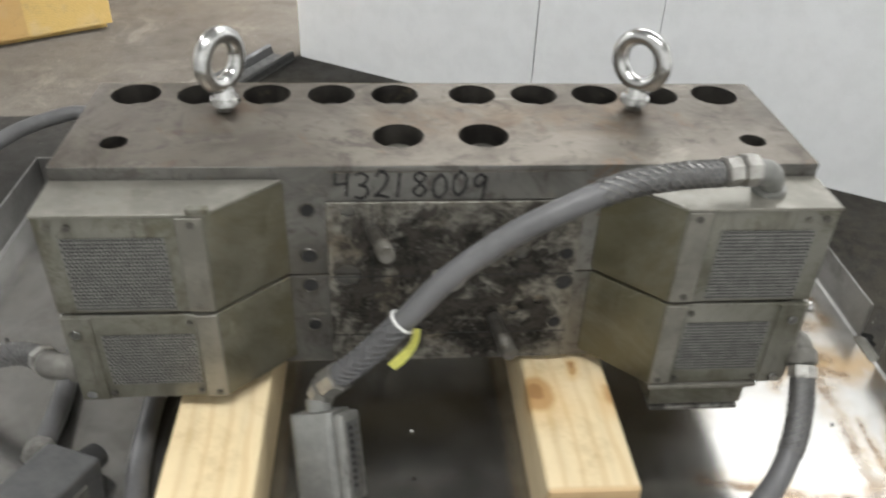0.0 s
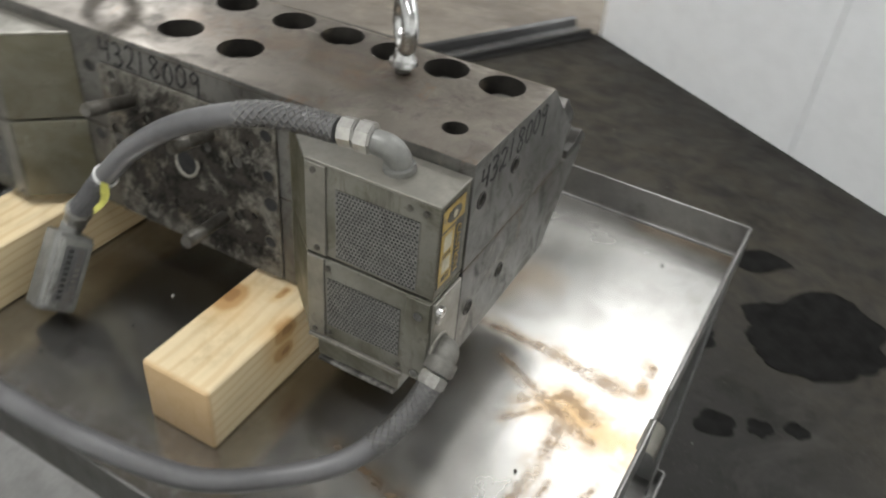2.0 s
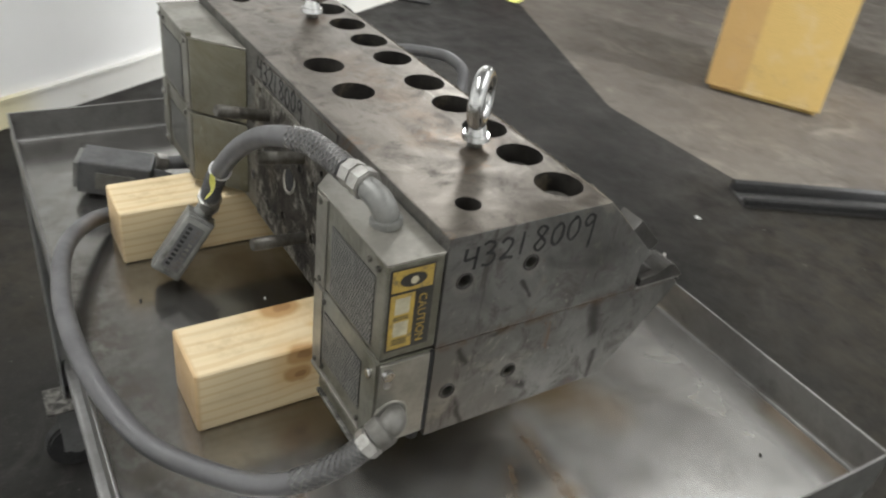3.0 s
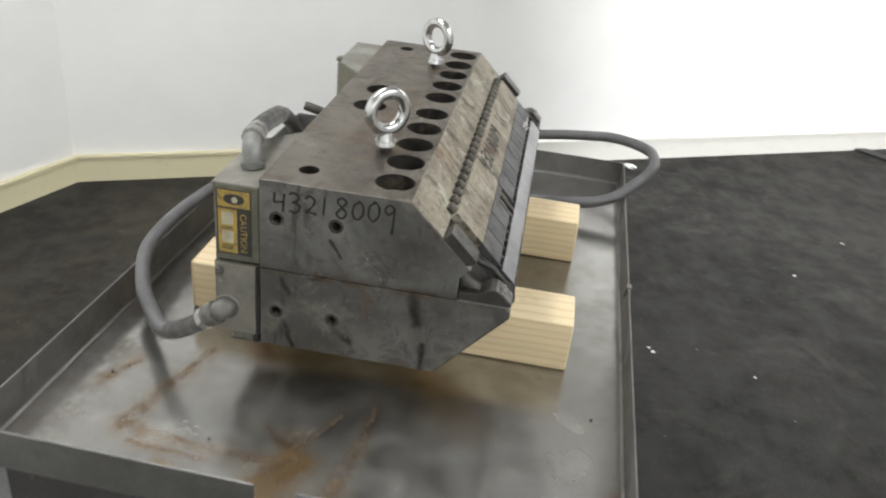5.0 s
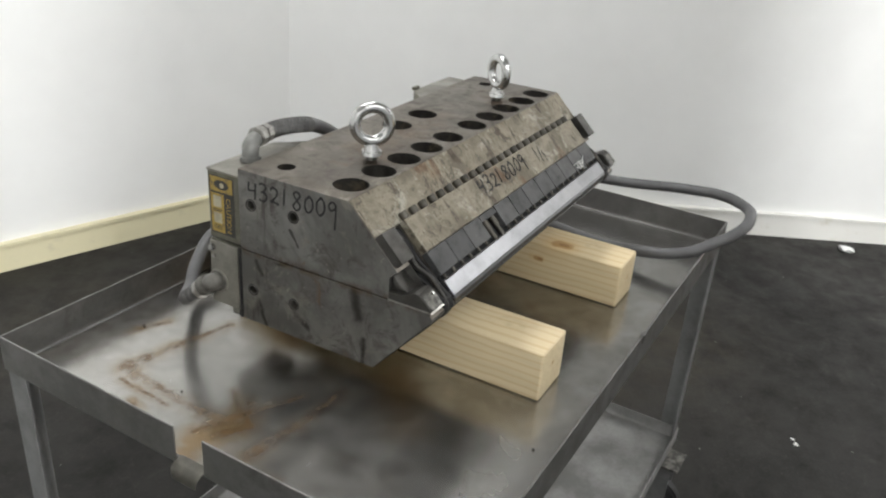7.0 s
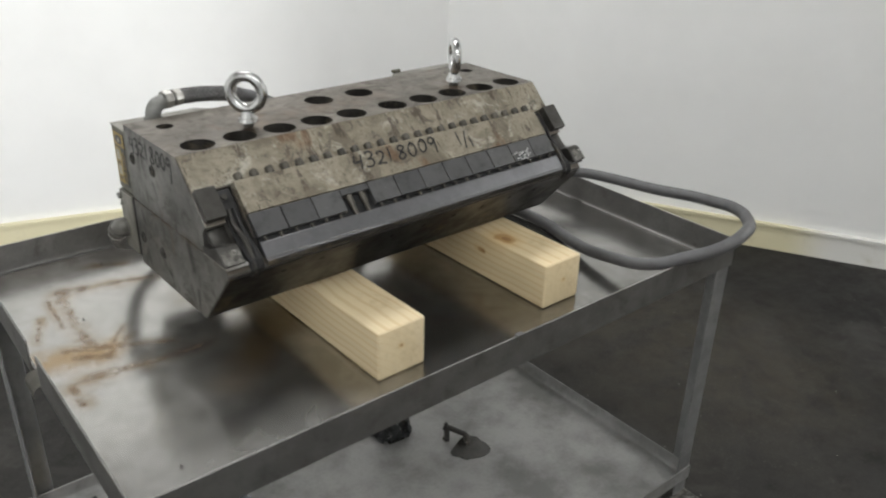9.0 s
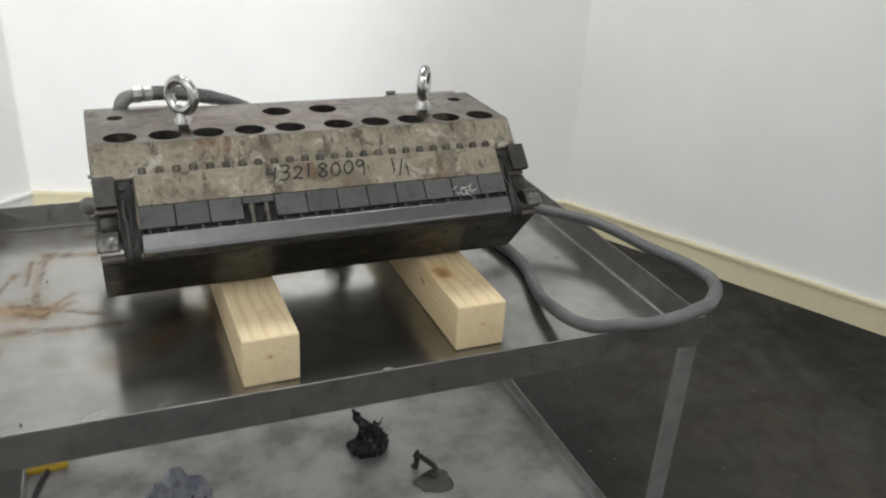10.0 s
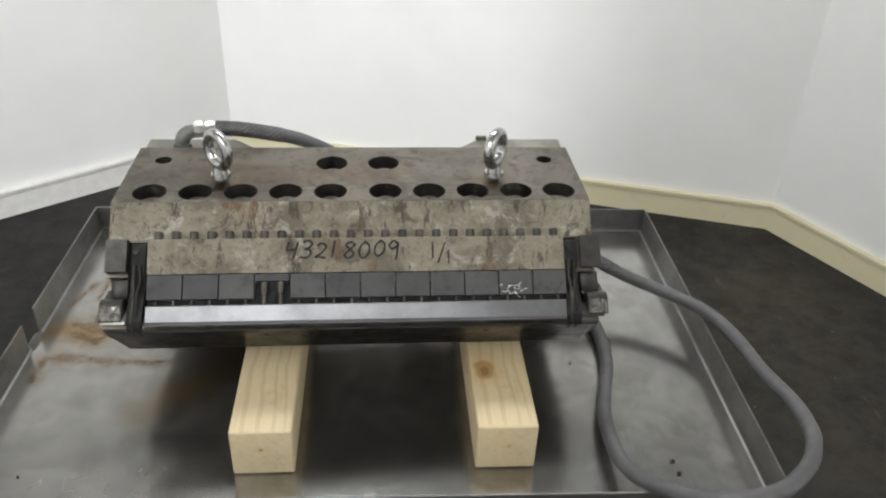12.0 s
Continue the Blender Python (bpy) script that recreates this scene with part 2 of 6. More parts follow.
    rgh = k.math("ADD", rgh, k.math("MULTIPLY", cloud, 0.05))
    rgh = k.math("ADD", rgh, k.math("MULTIPLY", k.math("MAXIMUM", haze_sheen, smear_shade), 0.04))
    rgh = k.math("MINIMUM", rgh, 0.265)
    metal = k.math("SUBTRACT", k.ramp(dull, 0.0, 1.0, 0.93, 0.4), k.math("MULTIPLY", haze_sheen, 0.22))
    return k.done(col, rgh, metal)


def pine(name, tone=(0.68, 0.56, 0.355), dark=(0.50, 0.33, 0.15), knots=()):
    """Pale pine: rings round an axis along y, a little off the beam's centre."""
    k = Mat(name)
    mp = k.node("ShaderNodeMapping")
    mp.inputs["Location"].default_value = (0.10, 0, 0.06)
    mp.inputs["Scale"].default_value = (1, 0.06, 1)
    k.link(k.warped(3.5, 0.035), mp.inputs["Vector"])
    w = k.node("ShaderNodeTexWave", wave_type="RINGS", rings_direction="Y")
    w.inputs["Scale"].default_value = 26
    w.inputs["Distortion"].default_value = 2.0
    w.inputs["Detail"].default_value = 2
    k.link(mp.outputs[0], w.inputs["Vector"])
    fib = k.noise(95, 3, 0.6, stretch=(1, 0.05, 1))
    sp = k.node("ShaderNodeSeparateXYZ")
    k.link(k.co, sp.inputs[0])
    inner = k.ramp(k.math("ABSOLUTE", sp.outputs[1]), 0.306, 0.311, 1.0, 0.15)
    blot = k.noise(9, 4, 0.6)
    col = k.mix(k.math("MULTIPLY", k.ramp(w.outputs["Fac"], 0.62, 0.97, 0, 0.38), inner), tone, dark)
    col = k.mix(k.ramp(fib, 0.45, 0.8, 0, 0.35), col, tuple(x * 0.72 for x in tone))
    col = k.mix(k.ramp(blot, 0.5, 0.75, 0, 0.3), col, (0.66, 0.56, 0.39))
    col = k.mix(k.ramp(sp.outputs[1], 0.305, 0.312, 0, 0.6), col, (0.46, 0.27, 0.11))
    soil = k.math("MULTIPLY", k.ramp(k.noise(6, 6, 0.75, distort=0.5), 0.52, 0.68, 0, 0.45), k.ramp(k.noise(55, 4, 0.7), 0.3, 0.7))
    col = k.mix(soil, col, (0.36, 0.25, 0.12))
    wp = k.warped(30, 0.012)
    for at, r in knots:
        stain = k.near_line(k.warped(16, 0.03), at, (at[0], at[1] + 0.02, at[2]), r * 2.4, 0.95)
        col = k.mix(k.math("MULTIPLY", stain, 0.5), col, (0.55, 0.35, 0.14))
        ring = k.near_line(wp, at, (at[0], at[1] + 0.012, at[2]), r, 0.45)
        core = k.near_line(wp, at, (at[0], at[1] + 0.006, at[2]), r * 0.45, 0.5)
        col = k.mix(k.math("MULTIPLY", ring, 0.75), col, (0.36, 0.19, 0.06))
        col = k.mix(k.math("MULTIPLY", core, 0.6), col, (0.20, 0.09, 0.025))
    k.bump(fib, 0.2, 0.0006)
    return k.done(col, k.ramp(fib, 0.3, 0.7, 0.5, 0.68))


def die_steel():
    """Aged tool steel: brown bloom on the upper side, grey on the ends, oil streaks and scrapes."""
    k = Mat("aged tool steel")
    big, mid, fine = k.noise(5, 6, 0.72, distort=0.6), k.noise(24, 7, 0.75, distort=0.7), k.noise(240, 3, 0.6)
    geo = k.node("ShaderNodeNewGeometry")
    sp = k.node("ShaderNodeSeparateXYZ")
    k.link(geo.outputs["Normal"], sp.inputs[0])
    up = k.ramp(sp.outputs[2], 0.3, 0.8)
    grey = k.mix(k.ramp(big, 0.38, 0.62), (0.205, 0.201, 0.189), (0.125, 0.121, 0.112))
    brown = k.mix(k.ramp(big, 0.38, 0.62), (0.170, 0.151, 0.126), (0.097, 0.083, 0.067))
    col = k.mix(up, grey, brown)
    col = k.mix(k.ramp(mid, 0.50, 0.66, 0, 0.7), col, (0.045, 0.037, 0.028))
    col = k.mix(k.ramp(k.noise(9, 7, 0.78, distort=1.0), 0.54, 0.66, 0, 0.55), col, (0.27, 0.25, 0.21))
    col = k.mix(k.ramp(k.noise(14, 6, 0.75, distort=0.8), 0.60, 0.70, 0, 0.6), col, (0.15, 0.085, 0.04))
    drip = k.ramp(k.noise(34, 6, 0.72, stretch=(1, 1, 0.16)), 0.60, 0.70, 0, 0.6)
    drip = k.math("MULTIPLY", drip, k.ramp(sp.outputs[2], 0.2, 0.6, 1, 0))
    col = k.mix(drip, col, (0.035, 0.029, 0.02))
    for a, b, w in (((-0.373, -0.080, 0.116), (-0.373, -0.092, 0.078), 0.013), ((-0.373, -0.098, 0.045), (-0.373, -0.100, 0.008), 0.007), ((-0.373, 0.092, 0.045), (-0.373, 0.080, 0.006), 0.006),
                    ((-0.373, 0.098, 0.112), (-0.373, 0.088, 0.092), 0.006), ((-0.373, 0.030, 0.180), (-0.373, 0.018, 0.158), 0.004), ((-0.373, 0.028, 0.05), (-0.373, 0.0, 0.03), 0.008), ((-0.373, 0.06, 0.118), (-0.373, 0.04, 0.122), 0.005)):
        col = k.mix(k.math("MULTIPLY", k.near_line(k.warped(40, 0.014), a, b, w, 0.9), 0.85), col, (0.022, 0.019, 0.015))
    pits = k.ramp(k.noise(60, 6, 0.75), 0.40, 0.62, 0.25, 1.0)
    for y, z, w in ((0.103, 0.2008, 0.020), (0.025, 0.2028, 0.019), (0.104, 0.0608, 0.021), (0.026, 0.0608, 0.029)):
        m = k.math("MULTIPLY", k.near_line(k.warped(34, 0.016), (-0.373, y, z), (-0.373, y - 0.004, z - 0.006), w, 0.85), pits)
        col = k.mix(k.math("MULTIPLY", m, 0.55), col, (0.33, 0.315, 0.28))
    seam = k.math("MULTIPLY", k.near_line(k.warped(26, 0.010), (-0.373, 0.120, 0.1243), (-0.373, -0.20, 0.1243), 0.012, 0.95), k.ramp(k.noise(30, 6, 0.78), 0.42, 0.58))
    col = k.mix(k.math("MULTIPLY", seam, 0.6), col, (0.085, 0.052, 0.026))
    bloom = k.warped(11, 0.07)
    for at, to, w, f in (((-0.205, 0.0, 0.2528), (-0.19, 0.03, 0.2528), 0.055, 0.6), ((-0.14, 0.02, 0.2528), (0.05, 0.035, 0.2528), 0.06, 0.4), ((0.225, 0.0, 0.2528), (0.235, 0.02, 0.2528), 0.04, 0.5)):
        m = k.math("MULTIPLY", k.near_line(bloom, at, to, w, 0.95), k.ramp(k.noise(34, 6, 0.76, distort=0.6), 0.36, 0.6))
        col = k.mix(k.math("MULTIPLY", m, f), col, (0.135, 0.078, 0.034))
    scr = k.math("MULTIPLY", k.ramp(k.noise(70, 3, 0.6, stretch=(0.15, 1.4, 1)), 0.66, 0.70), k.ramp(k.noise(7, 2, 0.5), 0.5, 0.6))
    col = k.mix(k.math("MULTIPLY", scr, 0.5), col, (0.36, 0.34, 0.30))
    k.bump(k.math("ADD", fine, mid), 0.2, 0.0008)
    return k.done(col, k.ramp(mid, 0.35, 0.7, 0.33, 0.54), k.ramp(mid, 0.45, 0.7, 0.82, 0.45))


def slope_steel():
    """The sloping face: pale tan bloom with rust runs and dark oil patches."""
    k = Mat("tan oxidised steel")
    big, mid, fine = k.noise(8, 7, 0.75, distort=0.6), k.noise(38, 7, 0.76, distort=0.7), k.noise(240, 3, 0.6)
    col = k.mix(k.ramp(big, 0.40, 0.60), (0.245, 0.218, 0.165), (0.130, 0.111, 0.080))
    col = k.mix(k.ramp(k.noise(15, 8, 0.78, distort=0.9), 0.53, 0.63, 0, 0.75), col, (0.37, 0.352, 0.295))
    run = k.noise(46, 6, 0.72, stretch=(1.0, 0.30, 0.30))
    col = k.mix(k.ramp(run, 0.56, 0.63, 0, 0.85), col, (0.052, 0.040, 0.028))
    rust = k.math("MULTIPLY", k.ramp(run, 0.46, 0.56), k.ramp(k.noise(9, 3, 0.5), 0.57, 0.65))
    col = k.mix(k.math("MULTIPLY", rust, 0.6), col, (0.14, 0.080, 0.040))
    col = k.mix(k.ramp(mid, 0.54, 0.64, 0, 0.7), col, (0.052, 0.043, 0.031))
    col = k.mix(k.ramp(k.noise(110, 5, 0.75), 0.56, 0.68, 0, 0.6), col, (0.06, 0.050, 0.036))
    k.bump(k.math("ADD", fine, mid), 0.2, 0.0008)
    return k.done(col, k.ramp(mid, 0.35, 0.7, 0.55, 0.78), k.ramp(mid, 0.45, 0.7, 0.15, 0.0), spec=0.35)


def greasy_plate():
    """The centre of the back: scraped steel under burnt black grease."""
    k = Mat("burnt greasy steel")
    mid, big = k.noise(19, 7, 0.72, distort=0.5), k.noise(11, 5, 0.7, distort=0.5)
    col = k.mix(k.ramp(k.noise(60, 4, 0.7), 0.4, 0.7), (0.22, 0.21, 0.185), (0.11, 0.102, 0.084))
    col = k.mix(k.ramp(big, 0.52, 0.66, 0, 0.5), col, (0.12, 0.088, 0.05))
    wp = k.warped(16, 0.07)
    zone = k.near_line(wp, (0.015, 0.1295, 0.150), (-0.06, 0.1295, 0.155), 0.145, 0.95)
    zone = k.math("MAXIMUM", zone, k.near_line(wp, (0.06, 0.1295, 0.070), (-0.075, 0.1295, 0.060), 0.115, 0.95))
    fleck = k.noise(52, 5, 0.72, distort=0.3)
    g = k.math("ADD", k.math("MULTIPLY", zone, 0.175), k.math("ADD", k.math("MULTIPLY", mid, 0.65), k.math("MULTIPLY", fleck, 0.35)))
    g = k.ramp(g, 0.53, 0.67)
    col = k.mix(g, col, k.mix(k.ramp(fleck, 0.4, 0.65), (0.010, 0.009, 0.008), (0.045, 0.040, 0.034)))
    k.bump(k.math("ADD", mid, g), 0.5, 0.0015)
    return k.done(col, k.ramp(g, 0, 1, 0.42, 0.75), k.ramp(g, 0, 1, 0.5, 0.0), spec=0.10)


def cover_steel():
    """Galvanised sheet gone olive and grey, with oil blotches, runs and pale scuffs."""
    k = Mat("dull galvanised cover")
    big, mid, fine = k.noise(7, 6, 0.72, distort=0.6), k.noise(30, 7, 0.76, distort=0.7), k.noise(200, 3, 0.6)
    col = k.mix(k.ramp(big, 0.38, 0.62), (0.195, 0.190, 0.162), (0.115, 0.111, 0.084))
    col = k.mix(k.ramp(k.noise(13, 7, 0.76, distort=0.8), 0.50, 0.64, 0, 0.65), col, (0.085, 0.079, 0.048))
    run = k.noise(40, 6, 0.72, stretch=(1, 1, 0.14))
    col = k.mix(k.ramp(run, 0.56, 0.68, 0, 0.55), col, (0.062, 0.055, 0.038))
    col = k.mix(k.ramp(mid, 0.58, 0.68, 0, 0.6), col, (0.05, 0.045, 0.034))
    col = k.mix(k.ramp(k.noise(22, 7, 0.8, distort=1.2), 0.60, 0.70, 0, 0.6), col, (0.40, 0.39, 0.35))
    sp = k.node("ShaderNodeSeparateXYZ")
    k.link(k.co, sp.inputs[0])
    # olive-brown tone mixed in on the slanted inner sides
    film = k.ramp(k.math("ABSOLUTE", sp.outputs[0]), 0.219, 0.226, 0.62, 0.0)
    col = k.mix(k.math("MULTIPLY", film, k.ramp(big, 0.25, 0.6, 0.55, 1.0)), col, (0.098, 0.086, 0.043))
    k.bump(k.math("ADD", fine, k.math("MULTIPLY", mid, 2.0)), 0.2, 0.0008)
    return k.done(col, k.ramp(mid, 0.35, 0.7, 0.36, 0.62), k.ramp(mid, 0.45, 0.7, 0.6, 0.2))


def random_steel(name, a, b, rough=0.45, metal=0.6):
    k = Mat(name)
    shift = k.node("ShaderNodeVectorMath", operation="ADD")
    far = k.node("ShaderNodeCombineXYZ")
    for i, s in enumerate((31.0, 57.0, 83.0)):
        k.link(k.math("MULTIPLY", k.rand(), s), far.inputs[i])
    k.link(k.co, shift.inputs[0])
    k.link(far.outputs[0], shift.inputs[1])
    k.co = shift.outputs[0]
    n, f = k.noise(40, 5, 0.7), k.noise(300, 3, 0.6)
    col = k.mix(k.rand(), a, b)
    col = k.mix(k.ramp(k.noise(90, 4, 0.75, distort=0.8), 0.66, 0.72, 0, 0.5), col, tuple(min(0.6, x * 3.5) for x in b))
    col = k.mix(k.ramp(n, 0.5, 0.72, 0, 0.55), col, tuple(x * 0.4 for x in a))
    k.bump(f, 0.12, 0.0004)
    return k.done(col, k.ramp(n, 0.3, 0.7, rough * 0.85, rough * 1.2), metal)


M_WALL, M_BASE = wall_paint(), baseboard_paint()
M_PANEL = plain("white panel coating", (0.80, 0.81, 0.82), 0.32, 0, 0.05, 12, 0.05)
M_CEIL = plain("grey ceiling paint", (0.56, 0.56, 0.555), 0.8, 0, 0.06, 8)
M_FLOOR = floor_mat("dark worn floor", (0.0165, 0.0158, 0.0145), (0.0285, 0.0272, 0.0250), (0.45, 0.44, 0.42), (((-1.5, -1.2, 0), (0.4, -2.2, 0), 0.85, 0.9), ((1.5, -0.05, 0), (1.45, 0.9, 0), 0.75, 0.75), ((1.5, 1.3, 0), (0.4, 1.6, 0), 0.55, 0.8)))
M_FLOOR2 = floor_mat("brown concrete floor", (0.075, 0.066, 0.056), (0.105, 0.094, 0.080), (0.4, 0.38, 0.35))
M_TRAY = tray_mat()
M_RIM = worn("brushed rim steel", (0.25, 0.245, 0.236), (0.175, 0.171, 0.163), (0.085, 0.078, 0.067), 7, (0.36, 0.5), 0.8, 150, 0.06, (0.56, 0.76), 14)
M_CART = worn("dull stainless steel", (0.24, 0.24, 0.238), (0.17, 0.17, 0.168), (0.08, 0.073, 0.066), 8, (0.4, 0.55), 0.45, 150, 0.08, (0.62, 0.8))
M_SHELF = worn("oily stainless steel", (0.345, 0.34, 0.332), (0.20, 0.197, 0.19), (0.085, 0.078, 0.066), 6, (0.42, 0.58), 0.5, 120, 0.08, (0.66, 0.82), 9)
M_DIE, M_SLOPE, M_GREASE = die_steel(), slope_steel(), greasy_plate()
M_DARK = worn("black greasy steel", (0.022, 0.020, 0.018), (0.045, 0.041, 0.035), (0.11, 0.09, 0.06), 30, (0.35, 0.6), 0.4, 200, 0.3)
M_LIP = worn("polished lip steel", (0.235, 0.235, 0.243), (0.185, 0.185, 0.192), (0.14, 0.133, 0.12), 14, (0.28, 0.38), 0.95, 300, 0.03, (0.62, 0.80))
M_UNDER = worn("near-black steel with brown tarnish", (0.038, 0.035, 0.030), (0.014, 0.013, 0.011), (0.100, 0.070, 0.030), 14, (0.3, 0.55), 0.5, 200, 0.15, (0.55, 0.70), 13)
M_BLOCK = random_steel("dark slate steel", (0.050, 0.050, 0.050), (0.078, 0.077, 0.076), 0.6, 0.2)
M_ENDBLOCK = worn("bare end steel", (0.075, 0.072, 0.066), (0.05, 0.047, 0.042), (0.04, 0.036, 0.03), 30, (0.35, 0.55), 0.7, 200, 0.15)
M_BRIGHT = worn("scraped bright steel", (0.22, 0.213, 0.195), (0.13, 0.124, 0.11), (0.022, 0.020, 0.016), 60, (0.42, 0.6), 0.5, 200, 0.3, (0.42, 0.60), 55)
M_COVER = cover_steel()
M_COVERTOP = worn("pale zinc cover", (0.27, 0.258, 0.225), (0.185, 0.176, 0.152), (0.1, 0.09, 0.07), 14, (0.32, 0.5), 0.6, 140, 0.12)
M_VENT = plain("grey perforated sheet", (0.21, 0.208, 0.195), 0.5, 0.5, 0.3, 80)
# flat black that paints the shade inside gaps and holes
M_BLACK = plain("painted black void", (0.012, 0.012, 0.012), 0.8, 0, 0.3)
M_BOLT = random_steel("oiled bolt steel", (0.10, 0.095, 0.085), (0.19, 0.18, 0.155), 0.42, 0.7)
M_SCREW = random_steel("oil-dark screw steel", (0.055, 0.051, 0.043), (0.11, 0.10, 0.082), 0.5, 0.5)
M_SEAL = plain("matt black grease and gaps", (0.011, 0.0105, 0.010), 0.75, 0, 0.5, 50, 0.4)
M_STUD = worn("rusty stud steel", (0.135, 0.128, 0.115), (0.08, 0.073, 0.06), (0.06, 0.05, 0.04), 50, (0.4, 0.6), 0.7, 300, 0.3)
M_ZINC = worn("bright zinc plate", (0.56, 0.56, 0.55), (0.42, 0.42, 0.41), (0.22, 0.21, 0.20), 60, (0.19, 0.26), 1.0, 300, 0.06, (0.66, 0.85), 60)
M_CABLE = worn("grey cable sheath", (0.110, 0.109, 0.110), (0.082, 0.081, 0.082), (0.155, 0.15, 0.14), 14, (0.42, 0.58), 0, 180, 0.15, (0.6, 0.8))
M_BRAID = worn("steel wire braid", (0.19, 0.187, 0.18), (0.125, 0.122, 0.116), (0.06, 0.055, 0.05), 60, (0.35, 0.5), 0.8, 200, 0.2)
M_GLAND = worn("cast alloy fitting", (0.155, 0.150, 0.135), (0.105, 0.10, 0.088), (0.06, 0.052, 0.04), 40, (0.5, 0.68), 0.35, 200, 0.3)
M_NUT = worn("bright alloy", (0.40, 0.39, 0.365), (0.28, 0.272, 0.25), (0.16, 0.14, 0.11), 50, (0.28, 0.42), 0.8, 200, 0.15)
M_PLUG = worn("grey cast plug", (0.205, 0.205, 0.192), (0.15, 0.15, 0.14), (0.05, 0.047, 0.04), 30, (0.42, 0.6), 0.35, 200, 0.2)
M_PLUG2 = worn("dark plug housing", (0.085, 0.085, 0.085), (0.06, 0.06, 0.06), (0.13, 0.12, 0.11), 25, (0.4, 0.55), 0.1, 200, 0.2)
M_INK = plain("black marker ink", (0.010, 0.0095, 0.009), 0.7, 0, 0.3)
M_YEL = worn("yellow label film", (0.38, 0.26, 0.05), (0.29, 0.20, 0.045), (0.13, 0.10, 0.05), 40, (0.35, 0.5), 0, 200, 0.05, (0.50, 0.68), 70)
M_CREAM = plain("cream label film", (0.42, 0.385, 0.28), 0.4, 0, 0.3, 90)
M_LBLACK = plain("black label film", (0.03, 0.028, 0.025), 0.4, 0, 0.3, 90)
M_TIE = plain("white nylon tie", (0.72, 0.72, 0.70), 0.4, 0, 0.15)
M_TAG = plain("yellow paper tag", (0.80, 0.79, 0.22), 0.6, 0, 0.2)
M_WOOD1 = pine("pale pine", knots=(((0.037, 0.176, 0.089), 0.024), ((-0.009, 0.136, 0.089), 0.006), ((-0.0455, 0.178, 0.078), 0.017), ((-0.0455, 0.184, 0.050), 0.015), ((0.0, -0.313, 0.05), 0.004)))
M_WOOD2 = pine("knotty pale pine", (0.67, 0.545, 0.335), (0.49, 0.32, 0.145), (((-0.024, -0.190, 0.089), 0.020), ((-0.0455, -0.15, 0.055), 0.006), ((0.004, -0.313, 0.046), 0.004)))
M_CRATE = pine("yellow crate plywood", (0.66, 0.46, 0.16), (0.50, 0.33, 0.10))
M_RUBBER = plain("black rubber", (0.025, 0.025, 0.025), 0.6, 0, 0.3)
M_RAGB = worn("blue-grey paper towel", (0.50, 0.53, 0.63), (0.72, 0.73, 0.76), (0.045, 0.06, 0.14), 30, (0.7, 0.9), 0, 200, 0.3, (0.56, 0.66), 38)
M_RAGK = worn("oil-black rag", (0.022, 0.024, 0.024), (0.085, 0.09, 0.09), (0.30, 0.31, 0.30), 40, (0.5, 0.8), 0, 200, 0.3, (0.56, 0.68), 48)
M_OIL = plain("dark oil film", (0.05, 0.048, 0.042), 0.22, 0.1, 0.4, 40, 0.02)
M_DRIED = plain("dried black oil", (0.0080, 0.0076, 0.0070), 0.8, 0, 0.4, 14, 0.3)
M_DRIED.node_tree.nodes["Principled BSDF"].inputs["Specular IOR Level"].default_value = 0.12
M_RED = worn("red cloth", (0.30, 0.020, 0.024), (0.19, 0.014, 0.018), (0.03, 0.012, 0.012), 12, (0.7, 0.9), 0, 200, 0.3, (0.50, 0.62), 16)
M_CLOTHK = plain("black cloth", (0.02, 0.02, 0.022), 0.8, 0, 0.4, 30)
M_PAPER = plain("white paper scrap", (0.75, 0.75, 0.73), 0.7, 0, 0.1)


# ---- building helpers ----
BASE = {}


def thing(name, at, label, category, group="", kind=""):
    ob = new(name)
    ob.location = at
    ob.empty_display_size = 0.05
    BASE[ob.name] = Vector(at)
    return tagged(ob, label, category, group, kind)


def part(name, bm, material, parent, label=""):
    """One mesh object under a thing or a part; the bmesh is given in world metres."""
    off = BASE[parent.name]
    bmesh.ops.translate(bm, verts=bm.verts, vec=-off)
    bmesh.ops.recalc_face_normals(bm, faces=bm.faces)
    me = bpy.data.meshes.new(name)
    bm.to_mesh(me)
    bm.free()
    me.materials.append(material)
    ob = new(name, me)
    ob.parent = parent
    BASE[ob.name] = off
    if label:
        tagged(ob, label)
    return ob


def solo(name, bm, material, at, label, category, group="", kind=""):
    """A thing that is one mesh."""
    bmesh.ops.translate(bm, verts=bm.verts, vec=-Vector(at))
    bmesh.ops.recalc_face_normals(bm, faces=bm.faces)
    me = bpy.data.meshes.new(name)
    bm.to_mesh(me)
    bm.free()
    me.materials.append(material)
    ob = new(name, me)
    ob.location = at
    BASE[ob.name] = Vector(at)
    return tagged(ob, label, category, group, kind)


def smooth(ob, limit=12):
    me = ob.data
    me.polygons.foreach_set("use_smooth", [True] * len(me.polygons))
    bm = bmesh.new()
    bm.from_mesh(me)
    for e in bm.edges:
        if len(e.link_faces) == 2 and e.calc_face_angle(0) > radians(limit):
            e.smooth = False
    bm.to_mesh(me)
    bm.free()
    return ob


def join(*bms):
    out = bmesh.new()
    for b in bms:
        me = bpy.data.meshes.new("tmp")
        b.to_mesh(me)
        b.free()
        out.from_mesh(me)
        bpy.data.meshes.remove(me)
    return out


